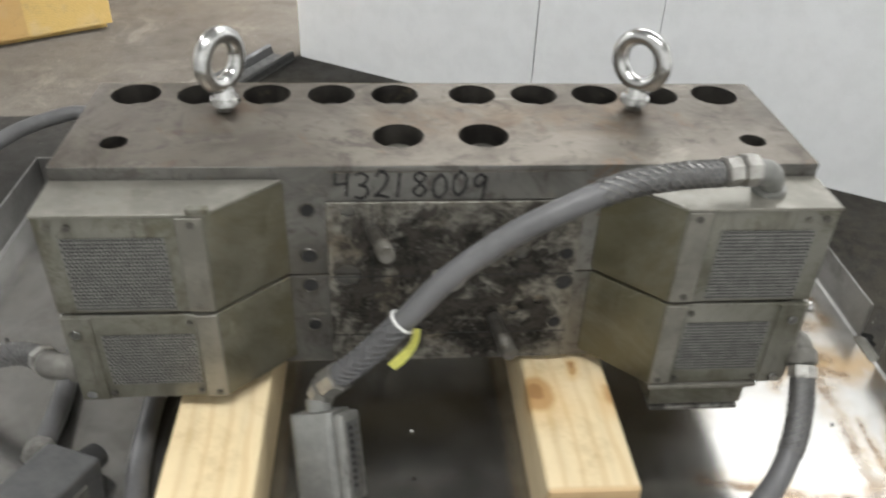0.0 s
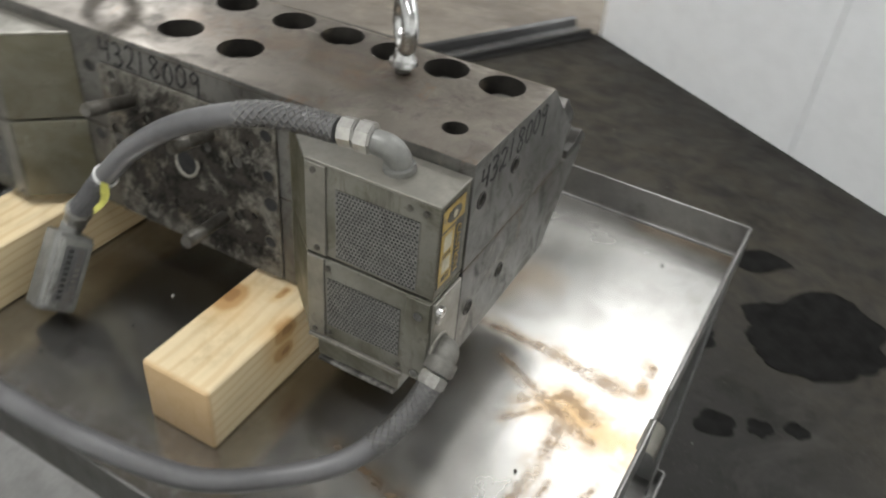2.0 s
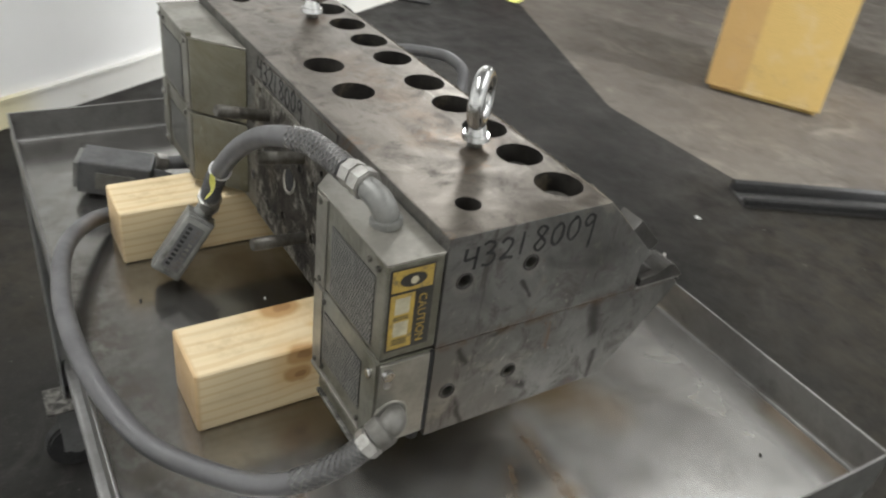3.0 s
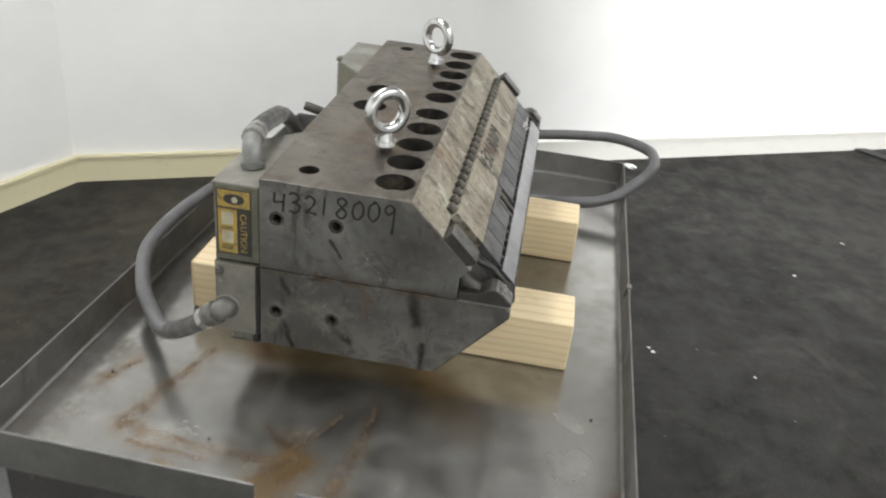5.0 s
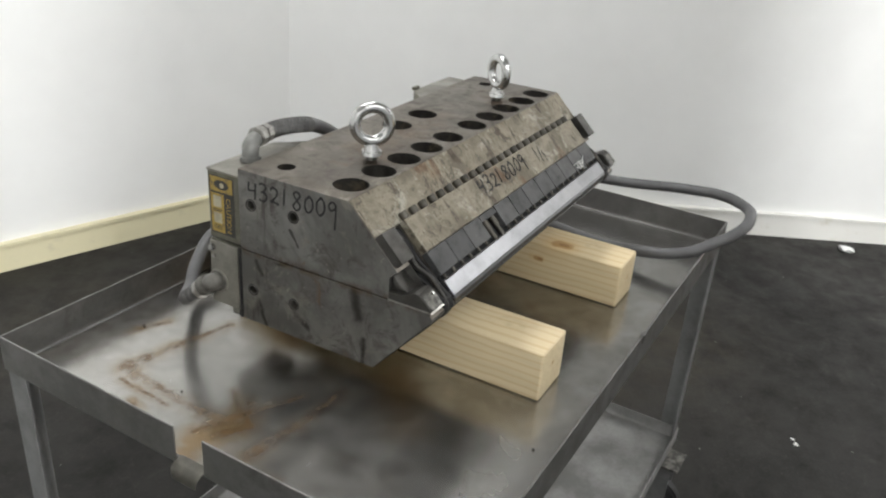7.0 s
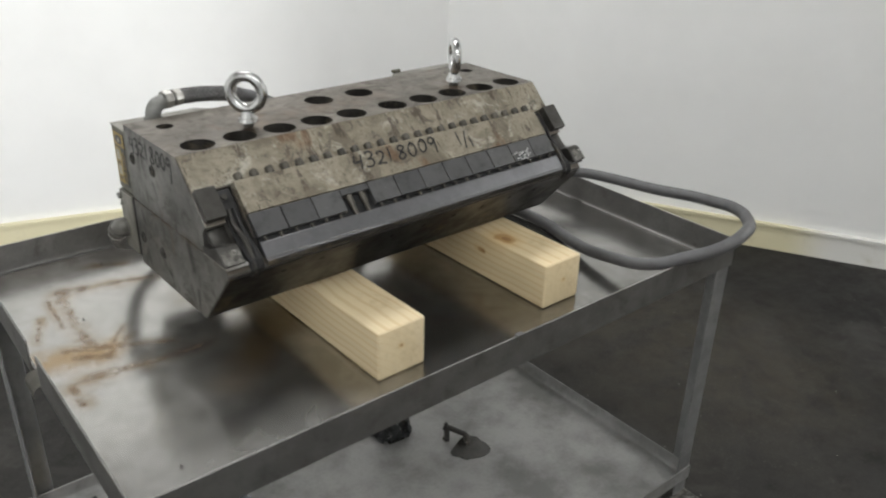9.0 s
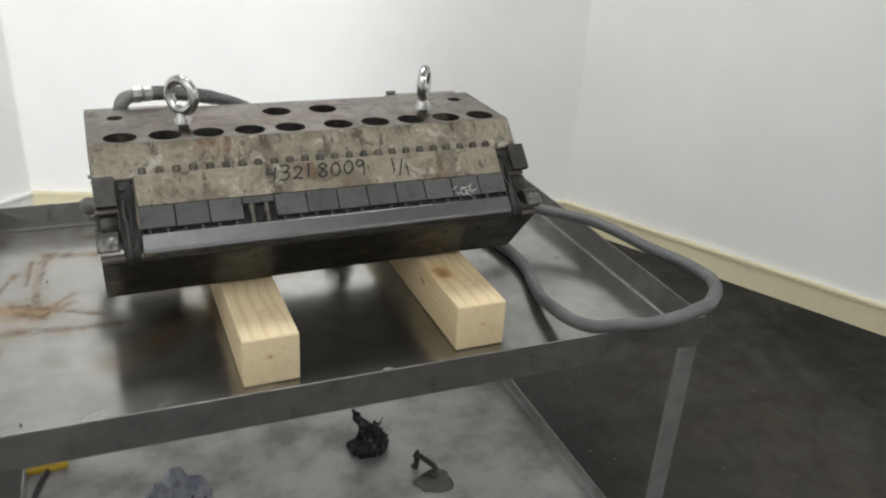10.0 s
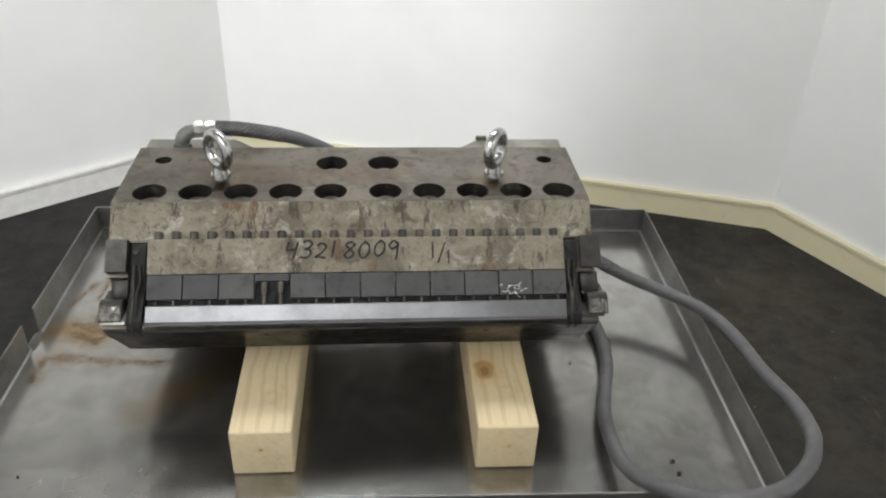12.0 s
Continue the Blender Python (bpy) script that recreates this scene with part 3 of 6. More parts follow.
def box(x0, x1, y0, y1, z0, z1, bevel=0.0, seg=2):
    bm = bmesh.new()
    bmesh.ops.create_cube(bm, size=1)
    bmesh.ops.scale(bm, vec=(abs(x1 - x0), abs(y1 - y0), abs(z1 - z0)), verts=bm.verts)
    bmesh.ops.translate(bm, vec=((x0 + x1) / 2, (y0 + y1) / 2, (z0 + z1) / 2), verts=bm.verts)
    if bevel:
        bmesh.ops.bevel(bm, geom=bm.edges[:], offset=bevel, segments=seg, affect="EDGES", profile=0.6)
    return bm


def prism(points, lo, hi, axis="x", bevel=0.0, seg=2):
    """A closed outline swept along one axis. Outline in the two other axes, in the order x, y, z."""
    bm = bmesh.new()

    def at(p, v):
        return {"x": (v, p[0], p[1]), "y": (p[0], v, p[1]), "z": (p[0], p[1], v)}[axis]
    a = [bm.verts.new(at(p, lo)) for p in points]
    b = [bm.verts.new(at(p, hi)) for p in points]
    bm.faces.new(a)
    bm.faces.new(b[::-1])
    for i in range(len(a)):
        j = (i + 1) % len(a)
        bm.faces.new((a[i], b[i], b[j], a[j]))
    bmesh.ops.recalc_face_normals(bm, faces=bm.faces)
    if bevel:
        bmesh.ops.bevel(bm, geom=bm.edges[:], offset=bevel, segments=seg, affect="EDGES", profile=0.6)
    return bm


def cyl(a, b, r, r2=None, seg=20, bevel=0.0):
    """A round bar from a to b."""
    a, b = Vector(a), Vector(b)
    bm = bmesh.new()
    bmesh.ops.create_cone(bm, cap_ends=True, segments=seg, radius1=r, radius2=r if r2 is None else r2, depth=(b - a).length)
    if bevel:
        bmesh.ops.bevel(bm, geom=[e for e in bm.edges if len(e.link_faces) == 2 and e.calc_face_angle(0) > 1.0], offset=bevel, segments=2, affect="EDGES")
    m = Matrix.Translation((a + b) / 2) @ (b - a).to_track_quat("Z", "Y").to_matrix().to_4x4()
    bmesh.ops.transform(bm, matrix=m, verts=bm.verts)
    return bm


def spline(points, steps=10):
    """A smooth line through the points."""
    p = [Vector(q) for q in points]
    p = [p[0] * 2 - p[1]] + p + [p[-1] * 2 - p[-2]]
    out = []
    for i in range(1, len(p) - 2):
        for s in range(steps):
            t = s / steps
            out.append(0.5 * ((2 * p[i]) + (p[i + 1] - p[i - 1]) * t + (2 * p[i - 1] - 5 * p[i] + 4 * p[i + 1] - p[i + 2]) * t * t
                              + (3 * p[i] - p[i - 1] - 3 * p[i + 1] + p[i + 2]) * t ** 3))
    return out + [p[-2]]


def tube(line, radius, seg=16):
    """A round tube along a line; radius is a number or a function of the share of the way."""
    bm, rings = bmesh.new(), []
    up = Vector((0, 0, 1))
    for i, c in enumerate(line):
        d = (line[min(i + 1, len(line) - 1)] - line[max(i - 1, 0)]).normalized()
        side = d.cross(up)
        if side.length < 0.05:
            side = d.cross(Vector((0, 1, 0)))
        side.normalize()
        nrm = side.cross(d)
        r = radius(i / (len(line) - 1)) if callable(radius) else radius
        rings.append([bm.verts.new(c + r * (math.cos(a) * side + math.sin(a) * nrm)) for a in (2 * math.pi * k / seg for k in range(seg))])
    for a, b in zip(rings[:-1], rings[1:]):
        for k in range(seg):
            bm.faces.new((a[k], a[(k + 1) % seg], b[(k + 1) % seg], b[k]))
    bm.faces.new(rings[0])
    bm.faces.new(rings[-1][::-1])
    return bm


def ring(centre, normal, big, small, seg=48, sides=16, squash=1.0):
    bm, rows = bmesh.new(), []
    for i in range(seg):
        a = 2 * math.pi * i / seg
        row = []
        for j in range(sides):
            b = 2 * math.pi * j / sides
            row.append(bm.verts.new(((big + small * math.cos(b)) * math.cos(a), (big + small * math.cos(b)) * math.sin(a), small * squash * math.sin(b))))
        rows.append(row)
    for i in range(seg):
        for j in range(sides):
            bm.faces.new((rows[i][j], rows[(i + 1) % seg][j], rows[(i + 1) % seg][(j + 1) % sides], rows[i][(j + 1) % sides]))
    m = Matrix.Translation(centre) @ Vector(normal).to_track_quat("Z", "Y").to_matrix().to_4x4()
    bmesh.ops.transform(bm, matrix=m, verts=bm.verts)
    return bm


def cut(bm, cutters):
    """The bmesh with the cutters taken away."""
    a, b = bpy.data.meshes.new("a"), bpy.data.meshes.new("b")
    bm.to_mesh(a)
    bm.free()
    c = join(*cutters)
    bmesh.ops.recalc_face_normals(c, faces=c.faces)
    c.to_mesh(b)
    c.free()
    oa, ob = new("a", a), new("b", b)
    mod = oa.modifiers.new("cut", "BOOLEAN")
    mod.operation, mod.solver, mod.object = "DIFFERENCE", "EXACT", ob
    got = bpy.data.meshes.new_from_object(oa.evaluated_get(bpy.context.evaluated_depsgraph_get()))
    out = bmesh.new()
    out.from_mesh(got)
    for o in (oa, ob):
        bpy.data.objects.remove(o)
    for m in (a, b, got):
        bpy.data.meshes.remove(m)
    return out


def letters(text, size, matrix, parent, material, name="marking", jitter=0.0, thick=0.0003, shear=0.0, gap=1.0, bold=0.0, narrow=1.0):
    """Writing in the built-in font, a mesh a sign, laid by the matrix on a surface, starting at its origin."""
    x, rnd = 0.0, random.Random(len(text) * 7 + int(size * 1e5))
    dg = None
    for ch in text:
        if ch == " ":
            x += 0.45 * size * gap * narrow
            continue
        cu = bpy.data.curves.new("letter", "FONT")
        cu.body, cu.size, cu.extrude, cu.shear, cu.offset, cu.resolution_u = ch, size, thick, shear, bold, 3
        ob = new("letter", cu)
        dg = bpy.context.evaluated_depsgraph_get()
        me = bpy.data.meshes.new_from_object(ob.evaluated_get(dg))
        b = bmesh.new()
        b.from_mesh(me)
        w = max((v.co.x for v in b.verts), default=0.3 * size)
        turn = Matrix.Translation((x, rnd.uniform(-1, 1) * jitter * size * 0.4, 0)) @ Matrix.Rotation(rnd.uniform(-1, 1) * jitter * 0.5, 4, "Z") @ Matrix.Diagonal((narrow * (1 + rnd.uniform(-1, 1) * jitter * 0.5), 1 + rnd.uniform(-1, 1) * jitter, 1, 1))
        bmesh.ops.transform(b, matrix=matrix @ turn, verts=b.verts)
        part(name, b, material, parent)
        x += (w + 0.10 * size) * gap * narrow
        bpy.data.objects.remove(ob)
        bpy.data.curves.remove(cu)
        bpy.data.meshes.remove(me)


STROKES = {
    "4": [[(0.08, 1.0), (0.04, 0.62), (0.10, 0.50), (0.62, 0.56)], [(0.60, 0.98), (0.56, 0.5), (0.52, 0.0)]],
    "3": [[(0.05, 0.92), (0.30, 1.0), (0.58, 0.84), (0.44, 0.60), (0.20, 0.53)], [(0.20, 0.53), (0.52, 0.46), (0.60, 0.22), (0.36, 0.02), (0.02, 0.08)]],
    "2": [[(0.04, 0.82), (0.28, 1.0), (0.56, 0.80), (0.42, 0.42), (0.03, 0.06)], [(0.03, 0.06), (0.30, 0.10), (0.68, 0.02)]],
    "1": [[(0.24, 1.0), (0.22, 0.5), (0.18, 0.0)]],
    "8": [[(0.52, 0.88), (0.26, 1.0), (0.06, 0.80), (0.32, 0.54), (0.56, 0.26), (0.30, 0.0), (0.04, 0.22), (0.30, 0.52), (0.54, 0.80), (0.50, 0.90)]],
    "0": [[(0.34, 0.98), (0.08, 0.74), (0.06, 0.28), (0.30, 0.02), (0.58, 0.30), (0.58, 0.74), (0.36, 1.0), (0.26, 0.96)]],
    "9": [[(0.54, 0.84), (0.30, 1.0), (0.06, 0.74), (0.24, 0.48), (0.50, 0.66), (0.56, 0.90)], [(0.56, 0.92), (0.56, 0.45), (0.54, -0.10), (0.50, -0.62)]],
    "/": [[(0.85, 1.06), (0.42, 0.45), (0.02, -0.15)]],
}


def handwriting(text, matrix, height, pitch, parent, material, width, seed, tail=1.0, slant=0.06):
    """Marker strokes on a surface, a mesh a sign: each stroke is a thin raised ribbon of uneven width."""
    rnd = random.Random(seed)
    for n, ch in enumerate(text):
        if ch == " ":
            continue
        bm = bmesh.new()
        grow, lift, lean = rnd.uniform(0.92, 1.08), rnd.uniform(-0.06, 0.06), slant + rnd.uniform(-0.05, 0.05)
        for stroke in STROKES[ch]:
            line = []
            for x, y in stroke:
                y = y * tail if y < 0 else y
                y = y * grow + lift
                line.append(Vector((n * pitch + (x + lean * y) * pitch * 1.18, y * height, 0)))
            line = spline(line, 6)
            rows = []
            for i, c in enumerate(line):
                d = (line[min(i + 1, len(line) - 1)] - line[max(i - 1, 0)]).normalized()
                side = Vector((-d.y, d.x, 0)) * width * 0.5 * (0.85 + 0.3 * noise.noise(Vector((i * 0.3, n * 3.1, seed))))
                rows.append([bm.verts.new(c - side), bm.verts.new(c + side)])
            lo = rows[:]
            for a, b in zip(lo[:-1], lo[1:]):
                bm.faces.new((a[0], a[1], b[1], b[0]))
        got = bmesh.ops.extrude_face_region(bm, geom=bm.faces[:])
        bmesh.ops.translate(bm, verts=[v for v in got["geom"] if isinstance(v, bmesh.types.BMVert)], vec=(0, 0, 0.0003))
        bmesh.ops.transform(bm, matrix=matrix, verts=bm.verts)
        part("marking", bm, material, parent)


def on_face(origin, right, up):
    """A matrix whose x runs along right and y along up on a face."""
    r, u = Vector(right).normalized(), Vector(up).normalized()
    n = r.cross(u)
    return Matrix.Translation(origin) @ Matrix((r, u, n)).transposed().to_4x4()


# ---- the room ----
def structure(name, bm, material, label, category="wall"):
    return smooth(solo(name, bm, material, (0, 0, 0), label, category, kind="structure"), 30)


A, B, QE = Vector((-0.642, 2.550)), Vector((1.742, 1.785)), Vector((4.33, -3.21))
RE, SE, SW = Vector((-3.6, 0.42)), Vector((0.465, -2.988)), Vector((-2.2, -1.325))


def wall_slab(p, q, z0, z1, thick, out):
    """A wall between two plan points, its thickness lying on the side of out."""
    d = (q - p).normalized()
    n = Vector((-d.y, d.x))
    if n.dot(out) < 0:
        n = -n
    return prism([p[:], q[:], (q + n * thick)[:], (p + n * thick)[:]], z0, z1, "z")


def base_strip(p, q, out, height=0.106, thick=0.018):
    d = (q - p).normalized()
    n = Vector((-d.y, d.x))
    if n.dot(out) > 0:
        n = -n
    bm = prism([p[:], q[:], (q + n * thick)[:], (p + n * thick)[:]], 0, height, "z")
    lid = prism([p[:], q[:], (q + n * thick * 1.5)[:], (p + n * thick * 1.5)[:]], height, height + 0.012, "z")
    return join(bm, lid)


structure("wall_north", wall_slab(A, B, 0, CEIL, 0.12, Vector((0, 1))), M_WALL, "smooth white painted wall behind the cart")
structure("wall_east", wall_slab(B, QE, 0, CEIL, 0.12, Vector((1, 0))), M_WALL, "long white painted wall ending at a doorway")
structure("wall_west", wall_slab(RE, A, 0, CEIL, 0.12, Vector((0, 1))), M_WALL, "white painted wall with a white baseboard")
structure("baseboard", base_strip(A, B, Vector((0, 1))), M_BASE, "cream painted baseboard along the wall", "baseboard")
structure("baseboard_east", base_strip(B, QE, Vector((1, 0)), 0.1085), M_BASE, "cream and white baseboard along the long wall", "baseboard")
structure("baseboard_west", base_strip(RE, A, Vector((0, 1)), 0.1035), plain("white baseboard paint", (0.74, 0.73, 0.70), 0.5, 0, 0.12, 20), "white painted baseboard", "baseboard")


def panel_wall():
    """Insulated white panels side by side with dark gaps and a rounded outer corner."""
    d = (SW - SE).normalized()
    n = Vector((d.y, -d.x))
    if n.y > 0:
        n = -n
    root = thing("wall_south", (SE.x, SE.y, 0), "white insulated panel wall with dark joints", "wall", kind="structure")
    length, at = (SW - SE).length, 0.0
    first = True
    for w, gap in ((1.224, 0.0042), (0.496, 0.0016), (1.16, 0.0020), (1.16, 0.0020), (1.16, 0.0020)):
        if at >= length:
            break
        w = min(w, length - at)
        p, q = SE + d * (at + 0.0012), SE + d * (at + w - gap)
        r = 0.03
        if first:
            pts = [(p + n * 0.1)[:], (q + n * 0.1)[:], q[:], (p + d * r)[:], (p + d * r * 0.3 + n * r * 0.3)[:], (p + n * r)[:]]
        else:
            pts = [p[:], q[:], (q + n * 0.1)[:], (p + n * 0.1)[:]]
        smooth(part("panel", prism(pts, 0.0, CEIL, "z"), M_PANEL, root), 50)
        first = False
        at += w
    p, q = SE + n * 0.03 + d * 0.03, SW + n * 0.03
    part("backing", prism([p[:], q[:], (q + n * 0.03)[:], (p + n * 0.03)[:]], 0.0, CEIL - 0.01, "z"), M_BLACK, root)
    return root


panel_wall()
T1, TM, T2 = Vector((1.0, -2.33)), Vector((1.9, -2.30)), Vector((4.42, -3.20))
LO, HI = -9.0, 9.0
bm = bmesh.new()
bm.faces.new([bm.verts.new((x, y, 0)) for x, y in ((LO, HI), (LO, SE.y), SE[:], T1[:], TM[:], T2[:], (HI, T2.y), (HI, HI))])
structure("floor", bm, M_FLOOR, "dark worn floor with dust and specks", "floor")
bm = bmesh.new()
bm.faces.new([bm.verts.new((x, y, 0)) for x, y in ((LO, SE.y), (LO, LO), (HI, LO), (HI, T2.y), T2[:], TM[:], T1[:], SE[:])])
structure("floor_hall", bm, M_FLOOR2, "brown stained concrete floor beyond the doorway", "floor")
# ceiling and hall walls added to close the space, mostly out of view
structure("ceiling", box(LO, HI, LO, HI, CEIL, CEIL + 0.1), M_CEIL, "plain grey ceiling", "ceiling")
structure("wall_hall_south", box(LO, HI, -8.6, -8.5, 0, CEIL), M_WALL, "far wall of the hall")
structure("wall_hall_east", box(7.0, 7.1, -8.5, 6, 0, CEIL), M_WALL, "side wall of the hall")
structure("wall_hall_west", box(-5.1, -5.0, -8.5, 6, 0, CEIL), M_WALL, "side wall of the hall")
structure("wall_hall_north", box(-5, 7, 5.9, 6.0, 0, CEIL), M_WALL, "rear wall of the hall")

# a flat channel with two raised dark edges on the floor at the panel wall's end
mt = Matrix.Translation((0.475, -2.935, 0)) @ Matrix.Rotation(math.atan2(0.88, 0.475), 4, "Z") @ Matrix.Scale(-1, 4, (0, 1, 0))
thr = thing("threshold_profile", (0.7, -2.6, 0), "dark metal threshold channel with black raised edges on the floor", "threshold")
for nm, mat, outline in (("channel_base", plain("grey channel steel", (0.075, 0.074, 0.072), 0.5, 0.3, 0.4, 20), [(0.0, 0.0), (0.0, 0.010), (0.172, 0.010), (0.172, 0.0)]),
                         ("rib", M_RUBBER, [(0.002, 0.0105), (0.004, 0.036), (0.014, 0.042), (0.028, 0.036), (0.036, 0.0105)]), ("rib", M_RUBBER, [(0.120, 0.0105), (0.130, 0.046), (0.145, 0.055), (0.162, 0.046), (0.171, 0.0105)])):
    b = prism(outline, 0.0, 0.88, "x", 0.003)
    bmesh.ops.transform(b, matrix=mt, verts=b.verts)
    smooth(part(nm, b, mat, thr), 40)


# ---- the cart ----
TX0, TX1, TY0, TY1, TZ, RIM = -0.578, 0.658, -0.360, 0.465, 0.800, 0.856


def sheet_tray(root, name, label, mat, x0, x1, y0, y1, z, top, t=0.003, notch=None, side=None):
    """A shallow tray folded from sheet: floor with rounded folds, upright rims, and a gap in one rim."""
    f, side = 0.007, side or mat
    smooth(part(name, box(x0 + 0.0012, x1 - 0.0012, y0 + 0.0012, y1 - 0.0012, z - t, z, 0.0008, 1), mat, root, label))

    def rim(x, nx, y, ny, a, b):
        # an upright strip with a rounded foot on its inner side
        if nx:
            pts = [(x, z - t - 0.0006), (x, top), (x + nx * t, top), (x + nx * t, z + f), (x + nx * (t + 0.002), z + 0.002), (x + nx * (t + f), z + 0.0004)]
            return prism(pts, a, b, "y", 0.0006, 1)
        pts = [(y, z - t - 0.0006), (y, top), (y + ny * t, top), (y + ny * t, z + f), (y + ny * (t + 0.002), z + 0.002), (y + ny * (t + f), z + 0.0004)]
        return prism(pts, a, b, "x", 0.0006, 1)
    smooth(part("rim", rim(0, 0, y0, 1, x0 + t, x1 - t), side, root))
    smooth(part("rim", rim(0, 0, y1, -1, x0 + t, x1 - t), side, root))
    smooth(part("rim", rim(x1, -1, 0, 0, y0, y1), side, root))
    for a, b in (((y0, notch[0]), (notch[1], y1)) if notch else ((y0, y1),)):
        smooth(part("rim", rim(x0, 1, 0, 0, a, b), side, root))


def caster(root, x, y):
    part("caster_plate", box(x - 0.042, x + 0.042, y - 0.05, y + 0.05, 0.192, 0.197, 0.0015), M_BRIGHT, root, "bolted steel caster plate")
    fork = join(box(x - 0.026, x - 0.022, y - 0.03, y + 0.03, 0.06, 0.19, 0.001), box(x + 0.022, x + 0.026, y - 0.03, y + 0.03, 0.06, 0.19, 0.001), box(x - 0.026, x + 0.026, y - 0.03, y + 0.03, 0.186, 0.192, 0.001))
    part("caster_fork", fork, M_CART, root)
    wheel = smooth(part("caster_wheel", cyl((x - 0.017, y, 0.065), (x + 0.017, y, 0.065), 0.065, seg=32, bevel=0.006), M_RUBBER, root, "black rubber caster wheel"), 50)
    smooth(part("hub", cyl((x - 0.021, y, 0.065), (x + 0.021, y, 0.065), 0.02), M_CART, wheel), 50)


def build_cart():
    root = thing("utility_cart", (0.04, 0.04, 0.0), "stainless steel two-tier utility cart with rust-stained top tray", "cart")
    sheet_tray(root, "top_tray", "stained brushed stainless steel tray", M_TRAY, TX0, TX1, TY0, TY1, TZ, RIM, 0.003, (0.036, 0.089), M_RIM)
    # the cut tab of the rim is folded outwards and down as a spout
    pts = spline([(TX0 + 0.012, 0, TZ + 0.001), (TX0 - 0.001, 0, TZ + 0.0005), (TX0 - 0.009, 0, TZ - 0.004), (TX0 - 0.012, 0, TZ - 0.012), (TX0 - 0.012, 0, TZ - 0.021)], 5)
    bm, rows = bmesh.new(), []
    for i, p in enumerate(pts):
        h = 0.0262 - 0.005 * (i / (len(pts) - 1)) ** 2
        rows.append([bm.verts.new((p.x, 0.0625 + s * h, p.z)) for s in (-1, -0.4, 0.4, 1)])
    for a, b in zip(rows[:-1], rows[1:]):
        for k in range(3):
            bm.faces.new((a[k], a[k + 1], b[k + 1], b[k]))
    bmesh.ops.solidify(bm, geom=bm.faces[:], thickness=0.0025)
    smooth(part("spout_tab", bm, M_COVERTOP, root, "rim tab folded outwards as a pouring spout"))
    # lower shelf with its own low rim
    sheet_tray(root, "lower_shelf", "oily stainless steel lower shelf", M_SHELF, -0.590, 0.652, -0.362, 0.449, 0.240, 0.273)
    # angle iron legs, standing inside the rims
    for sx, x in ((1, TX0 + 0.0035), (-1, TX1 - 0.0035)):
        for sy, y in ((1, TY0 + 0.0035), (-1, TY1 - 0.0035)):
            w, t = 0.042, 0.004
            leg = prism([(x, y), (x + sx * w, y), (x + sx * w, y + sy * t), (x + sx * t, y + sy * t), (x + sx * t, y + sy * w), (x, y + sy * w)], 0.196, TZ - 0.004, "z", 0.0008, 1)
            part("leg", leg, M_CART, root)
            caster(root, x + sx * 0.04, y + sy * 0.01)
    # a small bent clip on the front rim
    part("clip", prism([(TY0 - 0.003, RIM - 0.012), (TY0 - 0.003, RIM + 0.0025), (TY0 + 0.005, RIM + 0.0025), (TY0 + 0.008, RIM - 0.018), (TY0 + 0.0055, RIM - 0.018), (TY0 + 0.003, RIM + 0.0005), (TY0 - 0.0005, RIM + 0.0005), (TY0 - 0.0005, RIM - 0.012)], 0.040, 0.054, "x"), M_RIM, root)
    root.rotation_euler.z = radians(-1.4)
    return root


build_cart()


# ---- timber bearers ----
def bearer(x0, x1, y0, y1, turn, mat, label):
    c = ((x0 + x1) / 2, 0.05, TZ)
    bm = box(x0, x1, y0, y1, TZ + 0.0005, TZ + 0.0885, 0.0055, 3)
    ob = smooth(solo("timber_block", bm, mat, c, label, "wood block", "timber blocks under the die"), 12)
    ob.rotation_euler.z = radians(turn)
    return ob


bearer(-0.1685, -0.0755, -0.260, 0.363, -0.35, M_WOOD1, "square sawn pale pine block under the die")
bearer(0.2025, 0.2955, -0.264, 0.359, -0.65, M_WOOD2, "square sawn pine block with a large knot")

# ---- the die ----
X0, X1 = -0.354, 0.392
YB, ZT, ZB, YS = 0.176, 1.142, 0.8892, -0.018
R2 = math.sqrt(0.5)


def sl(u, v):
    """Plan point on the sloping front: u down the slope from the top edge, v out of it."""
    return (YS - R2 * u - R2 * v, ZT - R2 * u + R2 * v)


HOLES = [-0.303 + 0.0703 * i for i in range(5)] + [0.0655 + 0.0704 * i for i in range(5)]
HY = 0.0125


die = thing("extrusion_die", (0.019, 0.05, ZB), "aged steel slot extrusion die on two timber blocks", "machine part")


